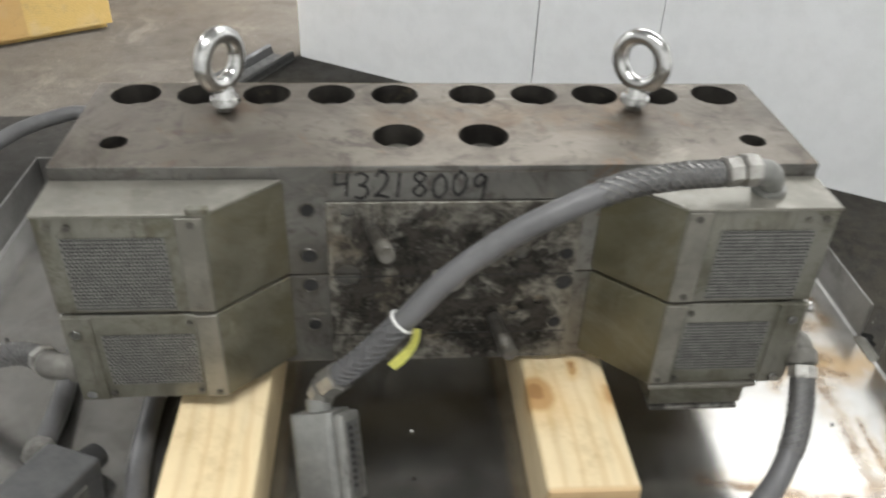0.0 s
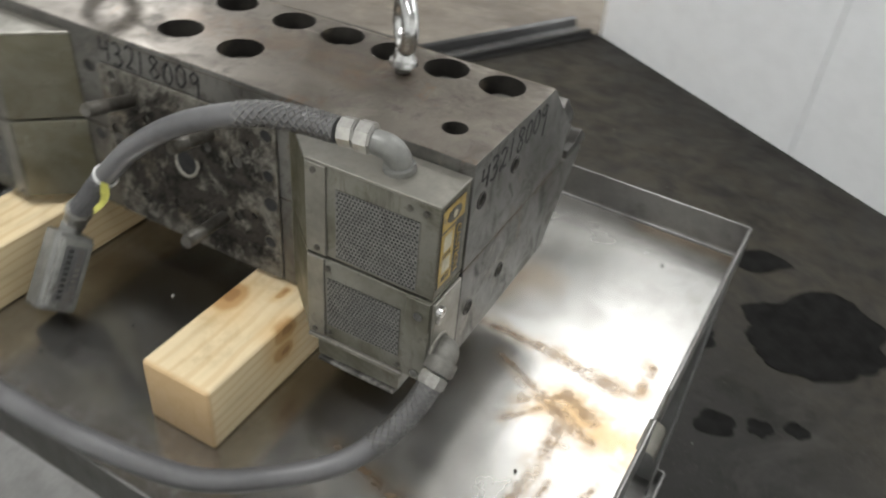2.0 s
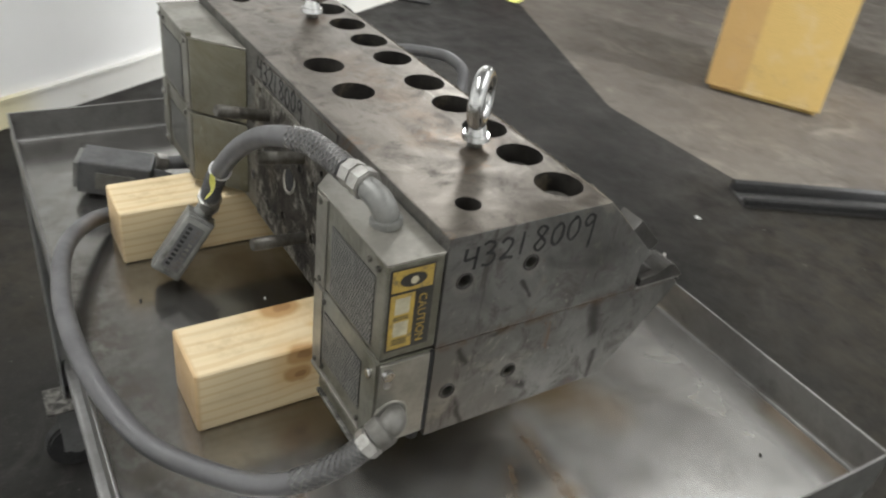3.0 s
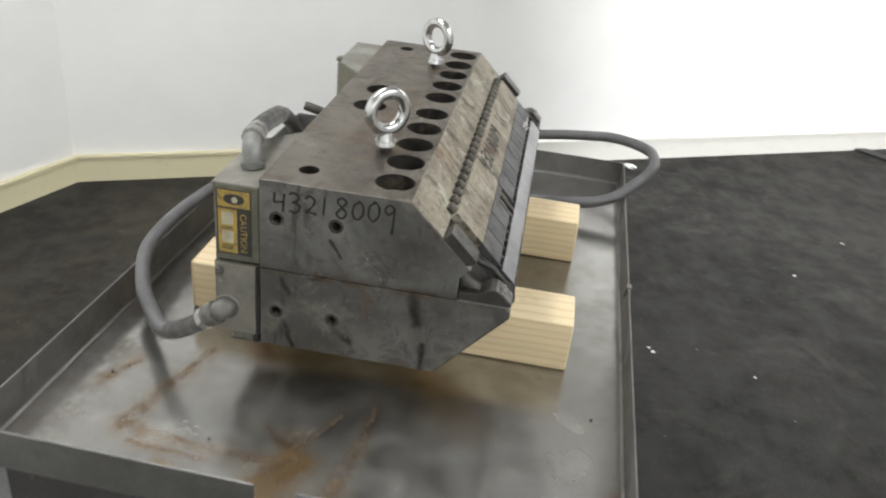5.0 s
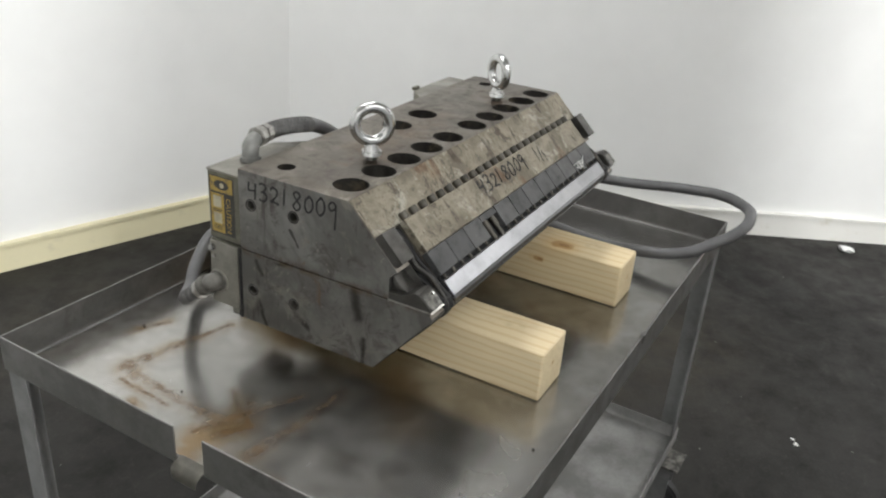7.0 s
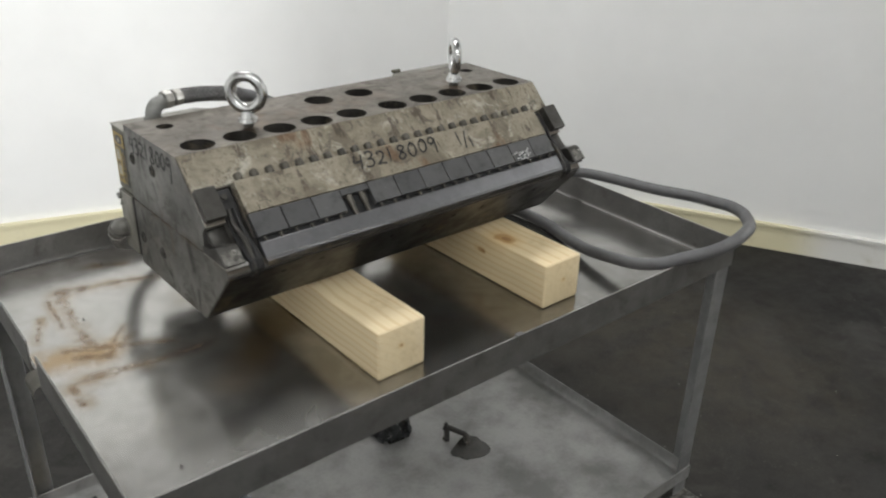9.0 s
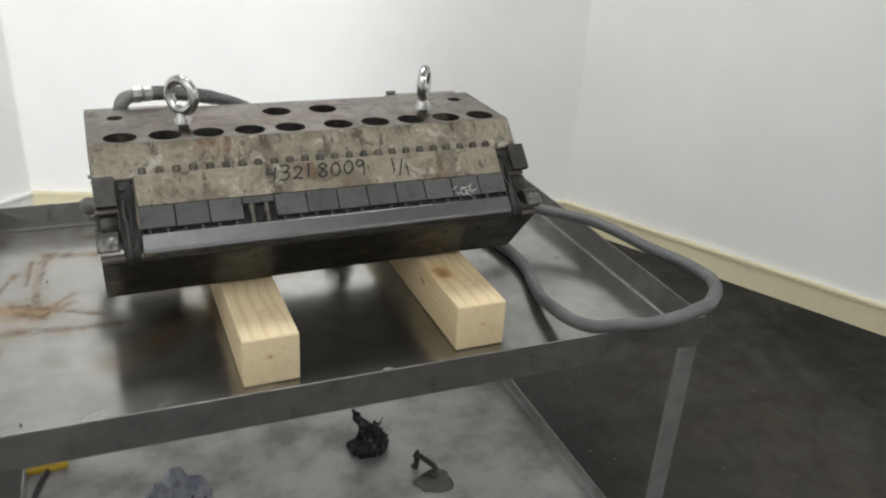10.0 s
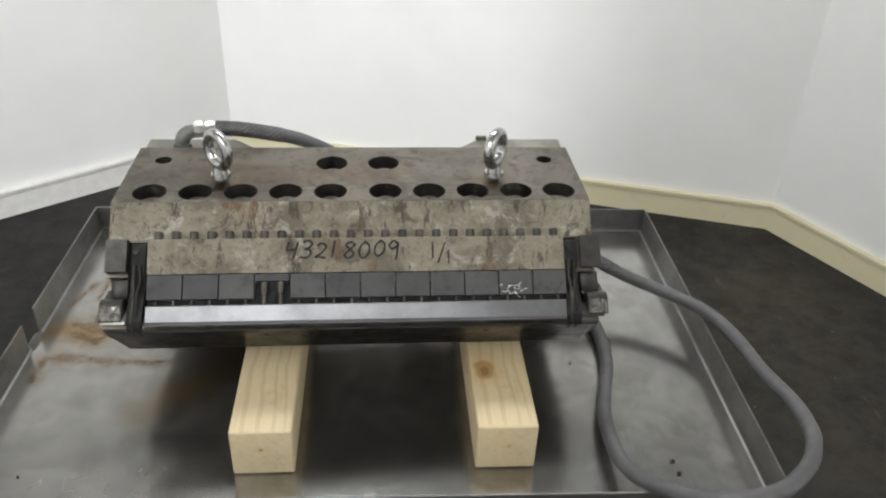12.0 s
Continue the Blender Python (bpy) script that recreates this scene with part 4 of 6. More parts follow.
def build_body():
    top = prism([(YB, 1.0143), (YB, ZT), (YS, ZT), sl(0.150, 0), (-0.1245, 1.0143)], X0, X1, "x", 0.0012, 2)
    cuts = []
    for x in HOLES:
        cuts.append(cyl((x, HY, ZT - 0.034), (x, HY, ZT + 0.02), 0.0262, seg=40))
    for x in (-0.0235, 0.064):
        cuts.append(cyl((x, 0.113, ZT - 0.034), (x, 0.113, ZT + 0.02), 0.0262, seg=40))
    for x in (-0.305, 0.343):
        cuts.append(cyl((x, 0.126, ZT - 0.04), (x, 0.126, ZT + 0.02), 0.0135, seg=28))
    for y, z in ((0.153, 1.090), (0.075, 1.092)):
        for x, s in ((X0, -1), (X1, 1)):
            cuts.append(cyl((x - s * 0.03, y, z), (x + s * 0.01, y, z), 0.0068, seg=20))
    # notches at both front ends, and a groove beside the sliding blocks
    for a, b in ((X0 - 0.01, -0.3225), (0.363, X1 + 0.01)):
        cuts.append(prism([(-0.088, 1.0), (-0.088, 1.046), sl(0.116, -0.002), (-0.2, 1.07), (-0.2, 1.0)], a, b, "x"))
    for a, b in ((-0.3222, -0.2935), (0.3425, 0.3625)):
        cuts.append(prism([sl(0.064, 0.03), sl(0.064, -0.016), sl(0.2, -0.016), sl(0.2, 0.03)], a, b, "x"))
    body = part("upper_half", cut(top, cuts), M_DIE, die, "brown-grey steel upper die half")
    smooth(body, 12)
    # faces inside the bores take the near-black material
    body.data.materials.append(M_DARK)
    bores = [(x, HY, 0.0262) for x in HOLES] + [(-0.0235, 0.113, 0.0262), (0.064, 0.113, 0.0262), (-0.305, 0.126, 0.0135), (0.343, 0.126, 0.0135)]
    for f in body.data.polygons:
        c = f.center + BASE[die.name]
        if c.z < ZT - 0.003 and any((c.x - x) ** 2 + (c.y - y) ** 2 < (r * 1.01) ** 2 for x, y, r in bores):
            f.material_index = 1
    # socket screws at the bottom of the counterbores
    hole_floor = None
    for i, (x, y) in enumerate([(h, HY) for h in HOLES] + [(-0.0235, 0.113), (0.064, 0.113)]):
        if hole_floor is None:
            b = cut(cyl((0, 0, 0), (0, 0, 0.016), 0.0175, seg=28, bevel=0.0012), [cyl((0, 0, 0.006), (0, 0, 0.03), 0.0085, seg=6)])
            bmesh.ops.translate(b, verts=b.verts, vec=(x, y, ZT - 0.0335))
            hole_floor = smooth(part("socket_screw", b, M_BOLT, die, "oily socket-head cap screw"), 12)
            first = (x, y)
        else:
            o = hole_floor.copy()
            scene.collection.objects.link(o)
            o.location = (x - first[0], y - first[1], 0)
            BASE[o.name] = BASE[die.name]
    low = prism([(YB, 0.8935), (YB, 1.0128), (-0.150, 1.0128), (-0.1585, 1.006), (-0.159, 1.0015), (-0.066, 0.8935)], X0, X1, "x", 0.001, 2)
    lower_cuts = []
    for y, z in ((0.154, 0.950), (0.076, 0.950)):
        for x, s in ((X0, -1), (X1, 1)):
            lower_cuts.append(cyl((x - s * 0.03, y, z), (x + s * 0.01, y, z), 0.0068, seg=20))
    for i in range(9):
        x = -0.26 + 0.069 * i
        c = Vector((x, -0.128, 0.9655))
        n = Vector((0, -0.756, -0.654))
        lower_cuts.append(cyl(c - n * 0.02, c + n * 0.02, 0.0045, seg=14))
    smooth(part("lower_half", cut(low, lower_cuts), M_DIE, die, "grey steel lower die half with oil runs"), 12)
    # foot pads that carry the die on the timber
    for a, b in ((-0.16, -0.083), (0.211, 0.289)):
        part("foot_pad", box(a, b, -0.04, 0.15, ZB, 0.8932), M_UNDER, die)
    # pale countersink wear round the end holes
    for y, z in ((0.153, 1.090), (0.075, 1.092), (0.154, 0.950), (0.076, 0.950)):
        part("hole_rim", join(ring((X0 - 0.0002, y, z), (1, 0, 0), 0.0085, 0.0014, 24, 6)), M_ENDBLOCK, die)


build_body()


def slope_parts():
    # the retaining plate with the bolt heads above it
    plate = prism([sl(0.062, 0.0003), sl(0.062, 0.011), sl(0.0635, 0.0125), sl(0.1165, 0.0125), sl(0.1165, 0.0003)], -0.2920, 0.3415, "x", 0.0006, 1)
    smooth(part("retaining_plate", plate, M_SLOPE, die, "tan oxidised steel plate with handwritten number"), 12)
    # the bare slope above it carries the same bloom: a thin skin
    skin = prism([sl(0.0012, 0.0002), sl(0.0012, 0.0008), sl(0.0615, 0.0008), sl(0.0615, 0.0002)], X0 + 0.002, X1 - 0.002, "x")
    part("slope_face", skin, M_SLOPE, die, "tan oxidised sloping face with rust runs")
    first = None
    for i in range(24):
        x = -0.2785 + i * (0.6065 / 23)
        if first is None:
            a, b = sl(0.0500, 0.0058), sl(0.0618, 0.0058)
            h = cut(cyl((x, *a), (x, *b), 0.0066, seg=18, bevel=0.0009), [cyl((x, *sl(0.045, 0.0058)), (x, *sl(0.055, 0.0058)), 0.0032, seg=6)])
            first = smooth(part("adjusting_screw", h, M_SCREW, die, "oily adjusting screw head"), 12)
            x_first = x
        else:
            o = first.copy()
            scene.collection.objects.link(o)
            o.location = (x - x_first, 0, 0)
    # dark sliding blocks; one is pushed up and shows its two pins
    pitch = (0.3430 + 0.2920) / 12
    made = None
    for i in range(12):
        x = -0.2920 + i * pitch
        if i == 3:
            b = prism([sl(0.1172, 0.0003), sl(0.1172, 0.0112), sl(0.1285, 0.0112), sl(0.1285, 0.0003)], x + 0.0008, x + pitch - 0.0008, "x", 0.0007, 1)
            part("sliding_block", b, M_BLOCK, die, "short dark steel block baring two pins")
        elif made is None:
            b = prism([sl(0.1172, 0.0003), sl(0.1172, 0.0118), sl(0.1548, 0.0112), sl(0.1548, 0.0003)], x + 0.0008, x + pitch - 0.0008, "x", 0.0007, 1)
            made = part("sliding_block", b, M_BLOCK, die, "dark slate-grey steel sliding block")
            x_made = x
        else:
            o = made.copy()
            scene.collection.objects.link(o)
            o.location = (x - x_made, 0, 0)
    pin = None
    for i in range(24):
        x = -0.2920 + (i + 0.5) * pitch / 2
        if pin is None:
            b = join(cyl((x, *sl(0.124, 0.005)), (x, *sl(0.166, 0.005)), 0.0023, seg=12), cyl((x, *sl(0.150, 0.005)), (x, *sl(0.153, 0.005)), 0.0032, seg=12))
            pin = smooth(part("push_pin", b, M_SCREW, die), 50)
            x_pin = x
        else:
            o = pin.copy()
            scene.collection.objects.link(o)
            o.location = (x - x_pin, 0, 0)
    # stout sleeves on the two bared pins
    for f in (0.27, 0.73):
        x = -0.2920 + (3 + f) * pitch
        b = join(cyl((x, *sl(0.129, 0.006)), (x, *sl(0.146, 0.006)), 0.0050, seg=16, bevel=0.0006), cyl((x, *sl(0.146, 0.006)), (x, *sl(0.164, 0.006)), 0.0036, seg=14))
        smooth(part("pin_sleeve", b, M_SCREW, die, "dark oily pin sleeve"), 40)
    # black strip behind the pins, painting the shade of the gap
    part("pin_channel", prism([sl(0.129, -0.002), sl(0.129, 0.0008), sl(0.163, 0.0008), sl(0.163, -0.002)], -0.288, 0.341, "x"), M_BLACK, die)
    lip = prism([sl(0.163, -0.012), sl(0.163, 0.0082), sl(0.1645, 0.0095), sl(0.1885, 0.0095), sl(0.1900, 0.0085), (-0.1600, 1.0105), (-0.150, 1.0135)], -0.2920, 0.3415, "x", 0.0005, 1)
    smooth(part("lip_bar", lip, M_LIP, die, "polished steel lip bar"), 12)
    part("lip_edge", prism([(-0.1602, 1.0100), (-0.1602, 1.0035), (-0.1585, 1.0010), (-0.1500, 1.0010), (-0.1500, 1.0100)], -0.2920, 0.3415, "x", 0.0006, 1), M_DARK, die, "dark lower lip edge")
    # near-black under side with brown tarnish, as its own thin plate
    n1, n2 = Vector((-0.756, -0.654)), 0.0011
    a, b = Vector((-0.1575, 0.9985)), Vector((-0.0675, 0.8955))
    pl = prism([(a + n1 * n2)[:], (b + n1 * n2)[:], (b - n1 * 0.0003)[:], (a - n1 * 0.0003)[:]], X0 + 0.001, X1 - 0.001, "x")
    part("under_face", pl, M_UNDER, die, "near-black underside of the lip with brown tarnish")
    # nine flat black discs, painting the dark of small holes
    first_plug = None
    for i in range(9):
        x = -0.255 + 0.068 * i
        c = a.lerp(b, 0.22)
        if first_plug is None:
            p, q = c + n1 * 0.0005, c + n1 * 0.0016
            first_plug = part("blind_hole_disc", cyl((x, *p), (x, *q), 0.0042, seg=14), M_BLACK, die, "small black disc painted in for a blind hole")
            x_plug = x
        else:
            o = first_plug.copy()
            scene.collection.objects.link(o)
            o.location = (x - x_plug, 0, 0)


slope_parts()


def end_fittings(side):
    """Clamp blocks and greasy end seal at one end of the lip."""
    def xx(v):
        return v if side < 0 else (X0 + X1) - v + 0.008
    a, b = sorted((xx(-0.3530), xx(-0.3215)))
    blk = prism([sl(0.0625, -0.002), sl(0.0625, 0.0145), sl(0.1125, 0.0145), sl(0.1125, 0.004), sl(0.106, -0.002)], a, b, "x", 0.0012, 2)
    smooth(part("upper_clamp", blk, M_ENDBLOCK, die, "dark grey steel clamp block"), 12)
    # plate with an upturned nose whose scraped face lies level with the lip
    c, d = sorted((xx(-0.3580 if side < 0 else -0.3600), xx(-0.3255 if side < 0 else -0.3290)))
    slab = prism([(-0.091, 1.0175), (-0.091, 1.0285), (-0.113, 1.0300), (-0.122, 1.0345), (-0.1300, 1.0385), (-0.1370, 1.0385), (-0.1415, 1.0360), (-0.1590, 1.0190), (-0.1575, 1.0172)], c, d, "x", 0.0014, 2)
    clamp = smooth(part("lower_clamp", slab, M_ENDBLOCK, die, "grey steel lower clamp with a bright nose"), 12)
    f0, f1 = Vector((-0.1425, 1.0355)), Vector((-0.1585, 1.0200))
    out = Vector((-R2, R2)) * 0.0006
    nose = prism([f0[:], f1[:], (f1 + out)[:], (f0 + out)[:]], c + 0.002, d - 0.002, "x")
    part("nose_face", nose, M_BRIGHT, clamp, "scraped bright steel face")
    m = (c + d) / 2 + 0.006
    smooth(part("nose_pin", cyl((m, f0.x - 0.003, f0.y - 0.002), (m, f0.x - 0.0055, f0.y + 0.0005), 0.0022, seg=10), M_NUT, clamp), 40)
    # concave neck behind the nose
    neck = [(-0.090, 1.0300)] + [(-0.090 - 0.034 * t, 1.0300 + 0.028 * (1 - math.sin(math.pi / 2 * (0.15 + 0.85 * t)))) for t in (0.0, 0.2, 0.4, 0.6, 0.8, 1.0)]
    smooth(part("neck", prism(neck, a + 0.004, b, "x", 0.0006, 1), M_ENDBLOCK, die, "concave steel neck under the clamp"), 50)
    strip = prism([(-0.088, 1.0135), (-0.088, 1.0165), (-0.156, 1.0165), (-0.159, 1.0135)], a - 0.003, b + 0.001, "x", 0.0006, 1)
    part("shim", strip, M_NUT if side < 0 else M_ENDBLOCK, die, "thin shiny shim under the clamp")
    # greasy end seal: a bent dark strip with a screw
    c, d = sorted((xx(-0.3195), xx(-0.2965)))
    seal = prism([sl(0.066, -0.0155), sl(0.066, 0.000), sl(0.09, 0.003), sl(0.11, 0.001), sl(0.13, -0.006), sl(0.150, 0.001), sl(0.186, 0.010), (-0.161, 1.003), (-0.152, 0.992), (-0.142, 0.986), (-0.12, 1.014)], c, d, "x", 0.002, 2)
    smooth(part("end_seal", seal, M_SEAL, die, "black greasy end seal"), 40)
    m = (c + d) / 2
    smooth(part("seal_screw", cyl((m - 0.003, *sl(0.080, 0.000)), (m - 0.003, *sl(0.080, 0.0055)), 0.0050, seg=6, bevel=0.0006), M_DARK, die), 12)
    for dx, r in ((-0.0045, 0.0036), (0.0035, 0.0028)):
        rod = tube(spline([(m + dx, *sl(0.10, 0.003)), (m + dx * 1.3, *sl(0.125, 0.001)), (m + dx * 0.6, *sl(0.150, 0.008)), (m + dx, -0.158, 1.008), (m + dx * 1.2, -0.150, 0.990)], 6), r, 8)
        smooth(part("seal_wire", rod, M_DARK if dx < 0 else M_SEAL, die, "greasy bent wire over the seal"), 50)


end_fittings(-1)
end_fittings(1)


def lint():
    """A few frayed white threads caught on the dark blocks."""
    rnd = random.Random(21)
    root = thing("lint_threads", (0.265, *sl(0.148, 0.0125)), "frayed white lint threads caught on the dark blocks", "lint")
    for i in range(9):
        x, u = 0.235 + rnd.uniform(0, 0.045), 0.135 + rnd.uniform(0, 0.02)
        pts = [Vector((x, *sl(u, 0.0126)))]
        for s in range(3):
            pts.append(pts[-1] + Vector((rnd.uniform(-0.002, 0.007), *[0.6 * d for d in (rnd.uniform(-0.008, 0.004), rnd.uniform(-0.006, 0.008))])))
            pts[-1].z = max(pts[-1].z, pts[-1].y + 1.142 + 0.018 + 0.0126 * 2 * R2 + 0.0005)
        part("thread", tube(spline(pts, 3), 0.00055, 5), M_TIE, root)


lint()


# ---- back plate, studs ----
def back_face():
    plate = box(-0.1215, 0.137, YB + 0.0002, YB + 0.0035, 0.8955, 1.103, 0.0008, 1)
    cuts = [cyl((x, YB - 0.01, z), (x, YB + 0.02, z), r, seg=20) for x, z, r in (
        (0.118, 1.015, 0.014), (0.115, 1.092, 0.0065), (-0.063, 1.040, 0.0085), (-0.02, 1.045, 0.008), (0.035, 0.945, 0.007), (-0.06, 0.965, 0.006), (0.09, 0.935, 0.006),
        (-0.085, 0.975, 0.0045), (0.07, 1.05, 0.005), (-0.085, 1.07, 0.0045))]
    part("back_plate", cut(plate, cuts), M_GREASE, die, "steel plate caked with burnt black grease")
    # plate joints and a ring of old sealant
    for a, b, c, d in ((-0.119, 0.135, 0.9335, 0.9347), (-0.119, 0.135, 1.0125, 1.0137), (0.0915, 0.0927, 0.936, 1.101)):
        part("plate_joint", box(a, b, YB + 0.0034, YB + 0.0038, c, d), M_SEAL, die, "dark joint between back plates")
    part("top_strip", box(-0.118, 0.134, YB + 0.0002, YB + 0.0022, 1.106, 1.136), M_DIE, die)
    smooth(part("sealant_ring", ring((0.012, YB + 0.004, 1.012), (0, 1, 0.2), 0.0165, 0.0022, 30, 8, 0.6), M_COVERTOP, die, "pale sealant ring"), 50)
    # black discs paint the dark inside of the bore and the screw holes
    smooth(part("centre_bore_disc", cyl((0.012, YB + 0.0034, 1.012), (0.012, YB + 0.0042, 1.012), 0.0145, seg=28), M_BLACK, die), 50)
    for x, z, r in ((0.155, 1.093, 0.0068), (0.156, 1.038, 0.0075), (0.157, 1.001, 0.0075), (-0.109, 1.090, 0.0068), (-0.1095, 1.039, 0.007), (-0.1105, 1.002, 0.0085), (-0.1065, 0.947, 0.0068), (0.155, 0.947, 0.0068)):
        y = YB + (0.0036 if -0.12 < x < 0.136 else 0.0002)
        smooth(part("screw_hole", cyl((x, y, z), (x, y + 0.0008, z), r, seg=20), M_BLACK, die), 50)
        smooth(part("hole_rim", ring((x, y + 0.0004, z), (0, 1, 0), r + 0.001, 0.0009, 22, 6), M_STUD, die), 50)
    for x, z, dx, dz in ((0.090, 1.068, -0.012, 0.022), (-0.038, 0.955, -0.008, 0.010), (-0.028, 1.064, 0.003, 0.008)):
        a, b = Vector((x, YB + 0.002, z)), Vector((x + dx, 0.252 if x != -0.028 else 0.236, z + dz))
        stud = cyl(a, b, 0.0078, seg=16, bevel=0.0012)
        threads = [ring(a.lerp(b, 0.62 + 0.035 * i), b - a, 0.0072, 0.0013, 16, 6) for i in range(10)]
        smooth(part("stud", join(stud, *threads), M_STUD, die, "rusty threaded stud"), 50)


back_face()


# ---- heater terminal boxes ----
def vent(parent, x0, x1, z0, z1, y, cols, rows):
    """A sheet with rows of round perforations, set over a black backing sheet."""
    bm = bmesh.new()
    w, h = (x1 - x0) / cols, (z1 - z0) / rows
    # alternate rows are set half a step over
    for j in range(rows):
        off = 0.5 * (j % 2)
        for i in range(cols - (j % 2)):
            cx, cz = x0 + (i + 0.5 + off) * w, z0 + (j + 0.5) * h
            outer = [(-.5, -.5), (0, -.5), (.5, -.5), (.5, 0), (.5, .5), (0, .5), (-.5, .5), (-.5, 0)]
            ov = [bm.verts.new((cx + a * w, y, cz + b * h)) for a, b in outer]
            iv = [bm.verts.new((cx + 0.34 * w * math.cos(t), y, cz + 0.36 * h * math.sin(t))) for t in (radians(225 + 45 * k) for k in range(8))]
            for k in range(8):
                bm.faces.new((ov[k], ov[(k + 1) % 8], iv[(k + 1) % 8], iv[k]))
        if off:
            for a, b in ((x0, x0 + 0.5 * w), (x1 - 0.5 * w, x1)):
                z = z0 + j * h
                bm.faces.new([bm.verts.new(p) for p in ((a, y, z), (b, y, z), (b, y, z + h), (a, y, z + h))])
    bmesh.ops.remove_doubles(bm, verts=bm.verts, dist=1e-5)
    part("vent_grille", bm, M_VENT, parent, "perforated grey sheet vent")


def screw(parent, at, n, r=0.0042, mat=None):
    a = Vector(at)
    smooth(part("screw", cyl(a, a + Vector(n) * 0.0035, r, seg=12, bevel=0.0007), mat or M_BOLT, parent), 40)


def heater_box(side):
    def X(v):
        return v if side < 0 else (X0 + X1) - v
    lab = "boxed sheet-metal heater terminal cover"
    outer, inner, root_x, y = X(-0.3525), X(-0.2035), X(-0.138), 0.237

    def cover(z0, z1, inset=0.0):
        pts = [(outer, YB + 0.001), (outer, y - inset), (inner, y - inset), (root_x, YB + 0.001)]
        return prism(pts, z0, z1, "z", 0.0018, 2)
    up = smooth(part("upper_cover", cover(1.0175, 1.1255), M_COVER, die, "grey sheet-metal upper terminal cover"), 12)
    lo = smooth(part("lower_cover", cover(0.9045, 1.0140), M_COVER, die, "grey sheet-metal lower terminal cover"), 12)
    # lid with a small overhang
    pts = [(outer - math.copysign(0.001, X(-1) - X(0)) * -1, YB + 0.001), (outer + (-0.001 if side < 0 else 0.001), y + 0.0015), (inner, y + 0.0015), (root_x, YB + 0.001)]
    smooth(part("lid", prism(pts, 1.1257, 1.1290, "z", 0.0008, 1), M_COVERTOP, up, "pale zinc lid plate"), 12)
    g0, g1 = sorted((X(-0.240), X(-0.333)))
    # folded flange strips beside the vents
    s0, s1 = sorted((X(-0.2045), X(-0.2285)))
    part("flange", box(s0, s1, y, y + 0.0022, 1.0185, 1.1250, 0.0006, 1), M_COVERTOP, up, "pale folded flange")
    s0, s1 = sorted((X(-0.2045), X(-0.2255)))
    part("flange", box(s0, s1, y, y + 0.0022, 0.9055, 1.0130, 0.0006, 1), M_COVERTOP, lo, "pale folded flange")
    s0, s1 = sorted((X(-0.3240), X(-0.3515)))
    part("flange", box(s0, s1, y, y + 0.0026, 0.9055, 1.0130, 0.0006, 1), M_COVER, lo)
    # black backing sheet paints the shade behind the perforations
    part("vent_backing", box(g0 + 0.0005, g1 - 0.0005, y + 0.0002, y + 0.0008, 1.0225, 1.1035), M_BLACK, up)
    vent(up, g0, g1, 1.022, 1.104, y + 0.0014, 23, 20)
    h0, h1 = sorted((X(-0.2285), X(-0.3180)))
    part("vent_backing", box(h0 + 0.0005, h1 - 0.0005, y + 0.0002, y + 0.0008, 0.9255, 0.9895), M_BLACK, lo)
    vent(lo, h0, h1, 0.925, 0.990, y + 0.0014, 22, 16)
    for v, z in ((-0.322, 1.1165), (-0.340, 1.117), (-0.215, 1.118), (-0.218, 1.026)):
        screw(up, (X(v), y + 0.001, z), (0, 1, 0), 0.0034)
    for v, z in ((-0.231, 1.004), (-0.231, 0.914), (-0.3185, 0.914), (-0.213, 0.912)):
        screw(lo, (X(v), y + 0.001, z), (0, 1, 0), 0.0032)
    for z in (0.9945, 0.9150):
        screw(lo, (X(-0.340), y + 0.0025, z), (0, 1, 0), 0.0052, M_ZINC)
    return up, lo


LID_TAB = box(0.236, 0.256, 0.233, 0.2405, 1.1292, 1.1355, 0.0015)
boxes = {s: heater_box(s) for s in (-1, 1)}
# terminal block under the box by the label
low = boxes[-1][1]
part("lid_tab", LID_TAB, M_COVER, boxes[1][0], "small dark raised tab on the lid")
part("bottom_flange", box(-0.325, -0.2045, 0.186, 0.2405, 0.8985, 0.9040, 0.001), M_COVERTOP, low, "pale folded bottom flange")
part("terminal_block", box(-0.318, -0.212, 0.192, 0.233, 0.8680, 0.8980, 0.002), M_COVER, low)
part("bottom_lip", box(-0.314, -0.214, 0.190, 0.2365, 0.8620, 0.8665, 0.001), M_BRIGHT, low)
smooth(part("side_lug", cyl((-0.3560, 0.2300, 1.0025), (-0.3625, 0.2300, 1.0025), 0.006, seg=14, bevel=0.001), M_ZINC, low), 40)
part("end_plate", box(-0.3562, -0.3528, 0.1822, 0.2365, 0.9060, 1.0125, 0.0012), M_COVERTOP, low, "pale smooth end plate")
# black strip painting the dark gap between cover and die
part("end_gap_strip", box(-0.3545, -0.3522, 0.1772, 0.1815, 0.9055, 1.0130), M_SEAL, low)
smooth(part("sealant", ring((-0.3562, 0.2220, 0.945), (1, 0, 0), 0.0175, 0.0018, 26, 8), M_COVERTOP, low, "pale sealant bead"), 50)
screw(low, (-0.3560, 0.229, 0.988), (-1, 0, 0), 0.0040, M_NUT)
for x, y, z in ((-0.344, 0.185, 0.889), (-0.328, 0.176, 0.891)):
    part("cover_bolt", cyl((x, y, 0.9047), (x, y, z), 0.0068, seg=6, bevel=0.0008), M_SEAL, low, "small greasy black bolt head")


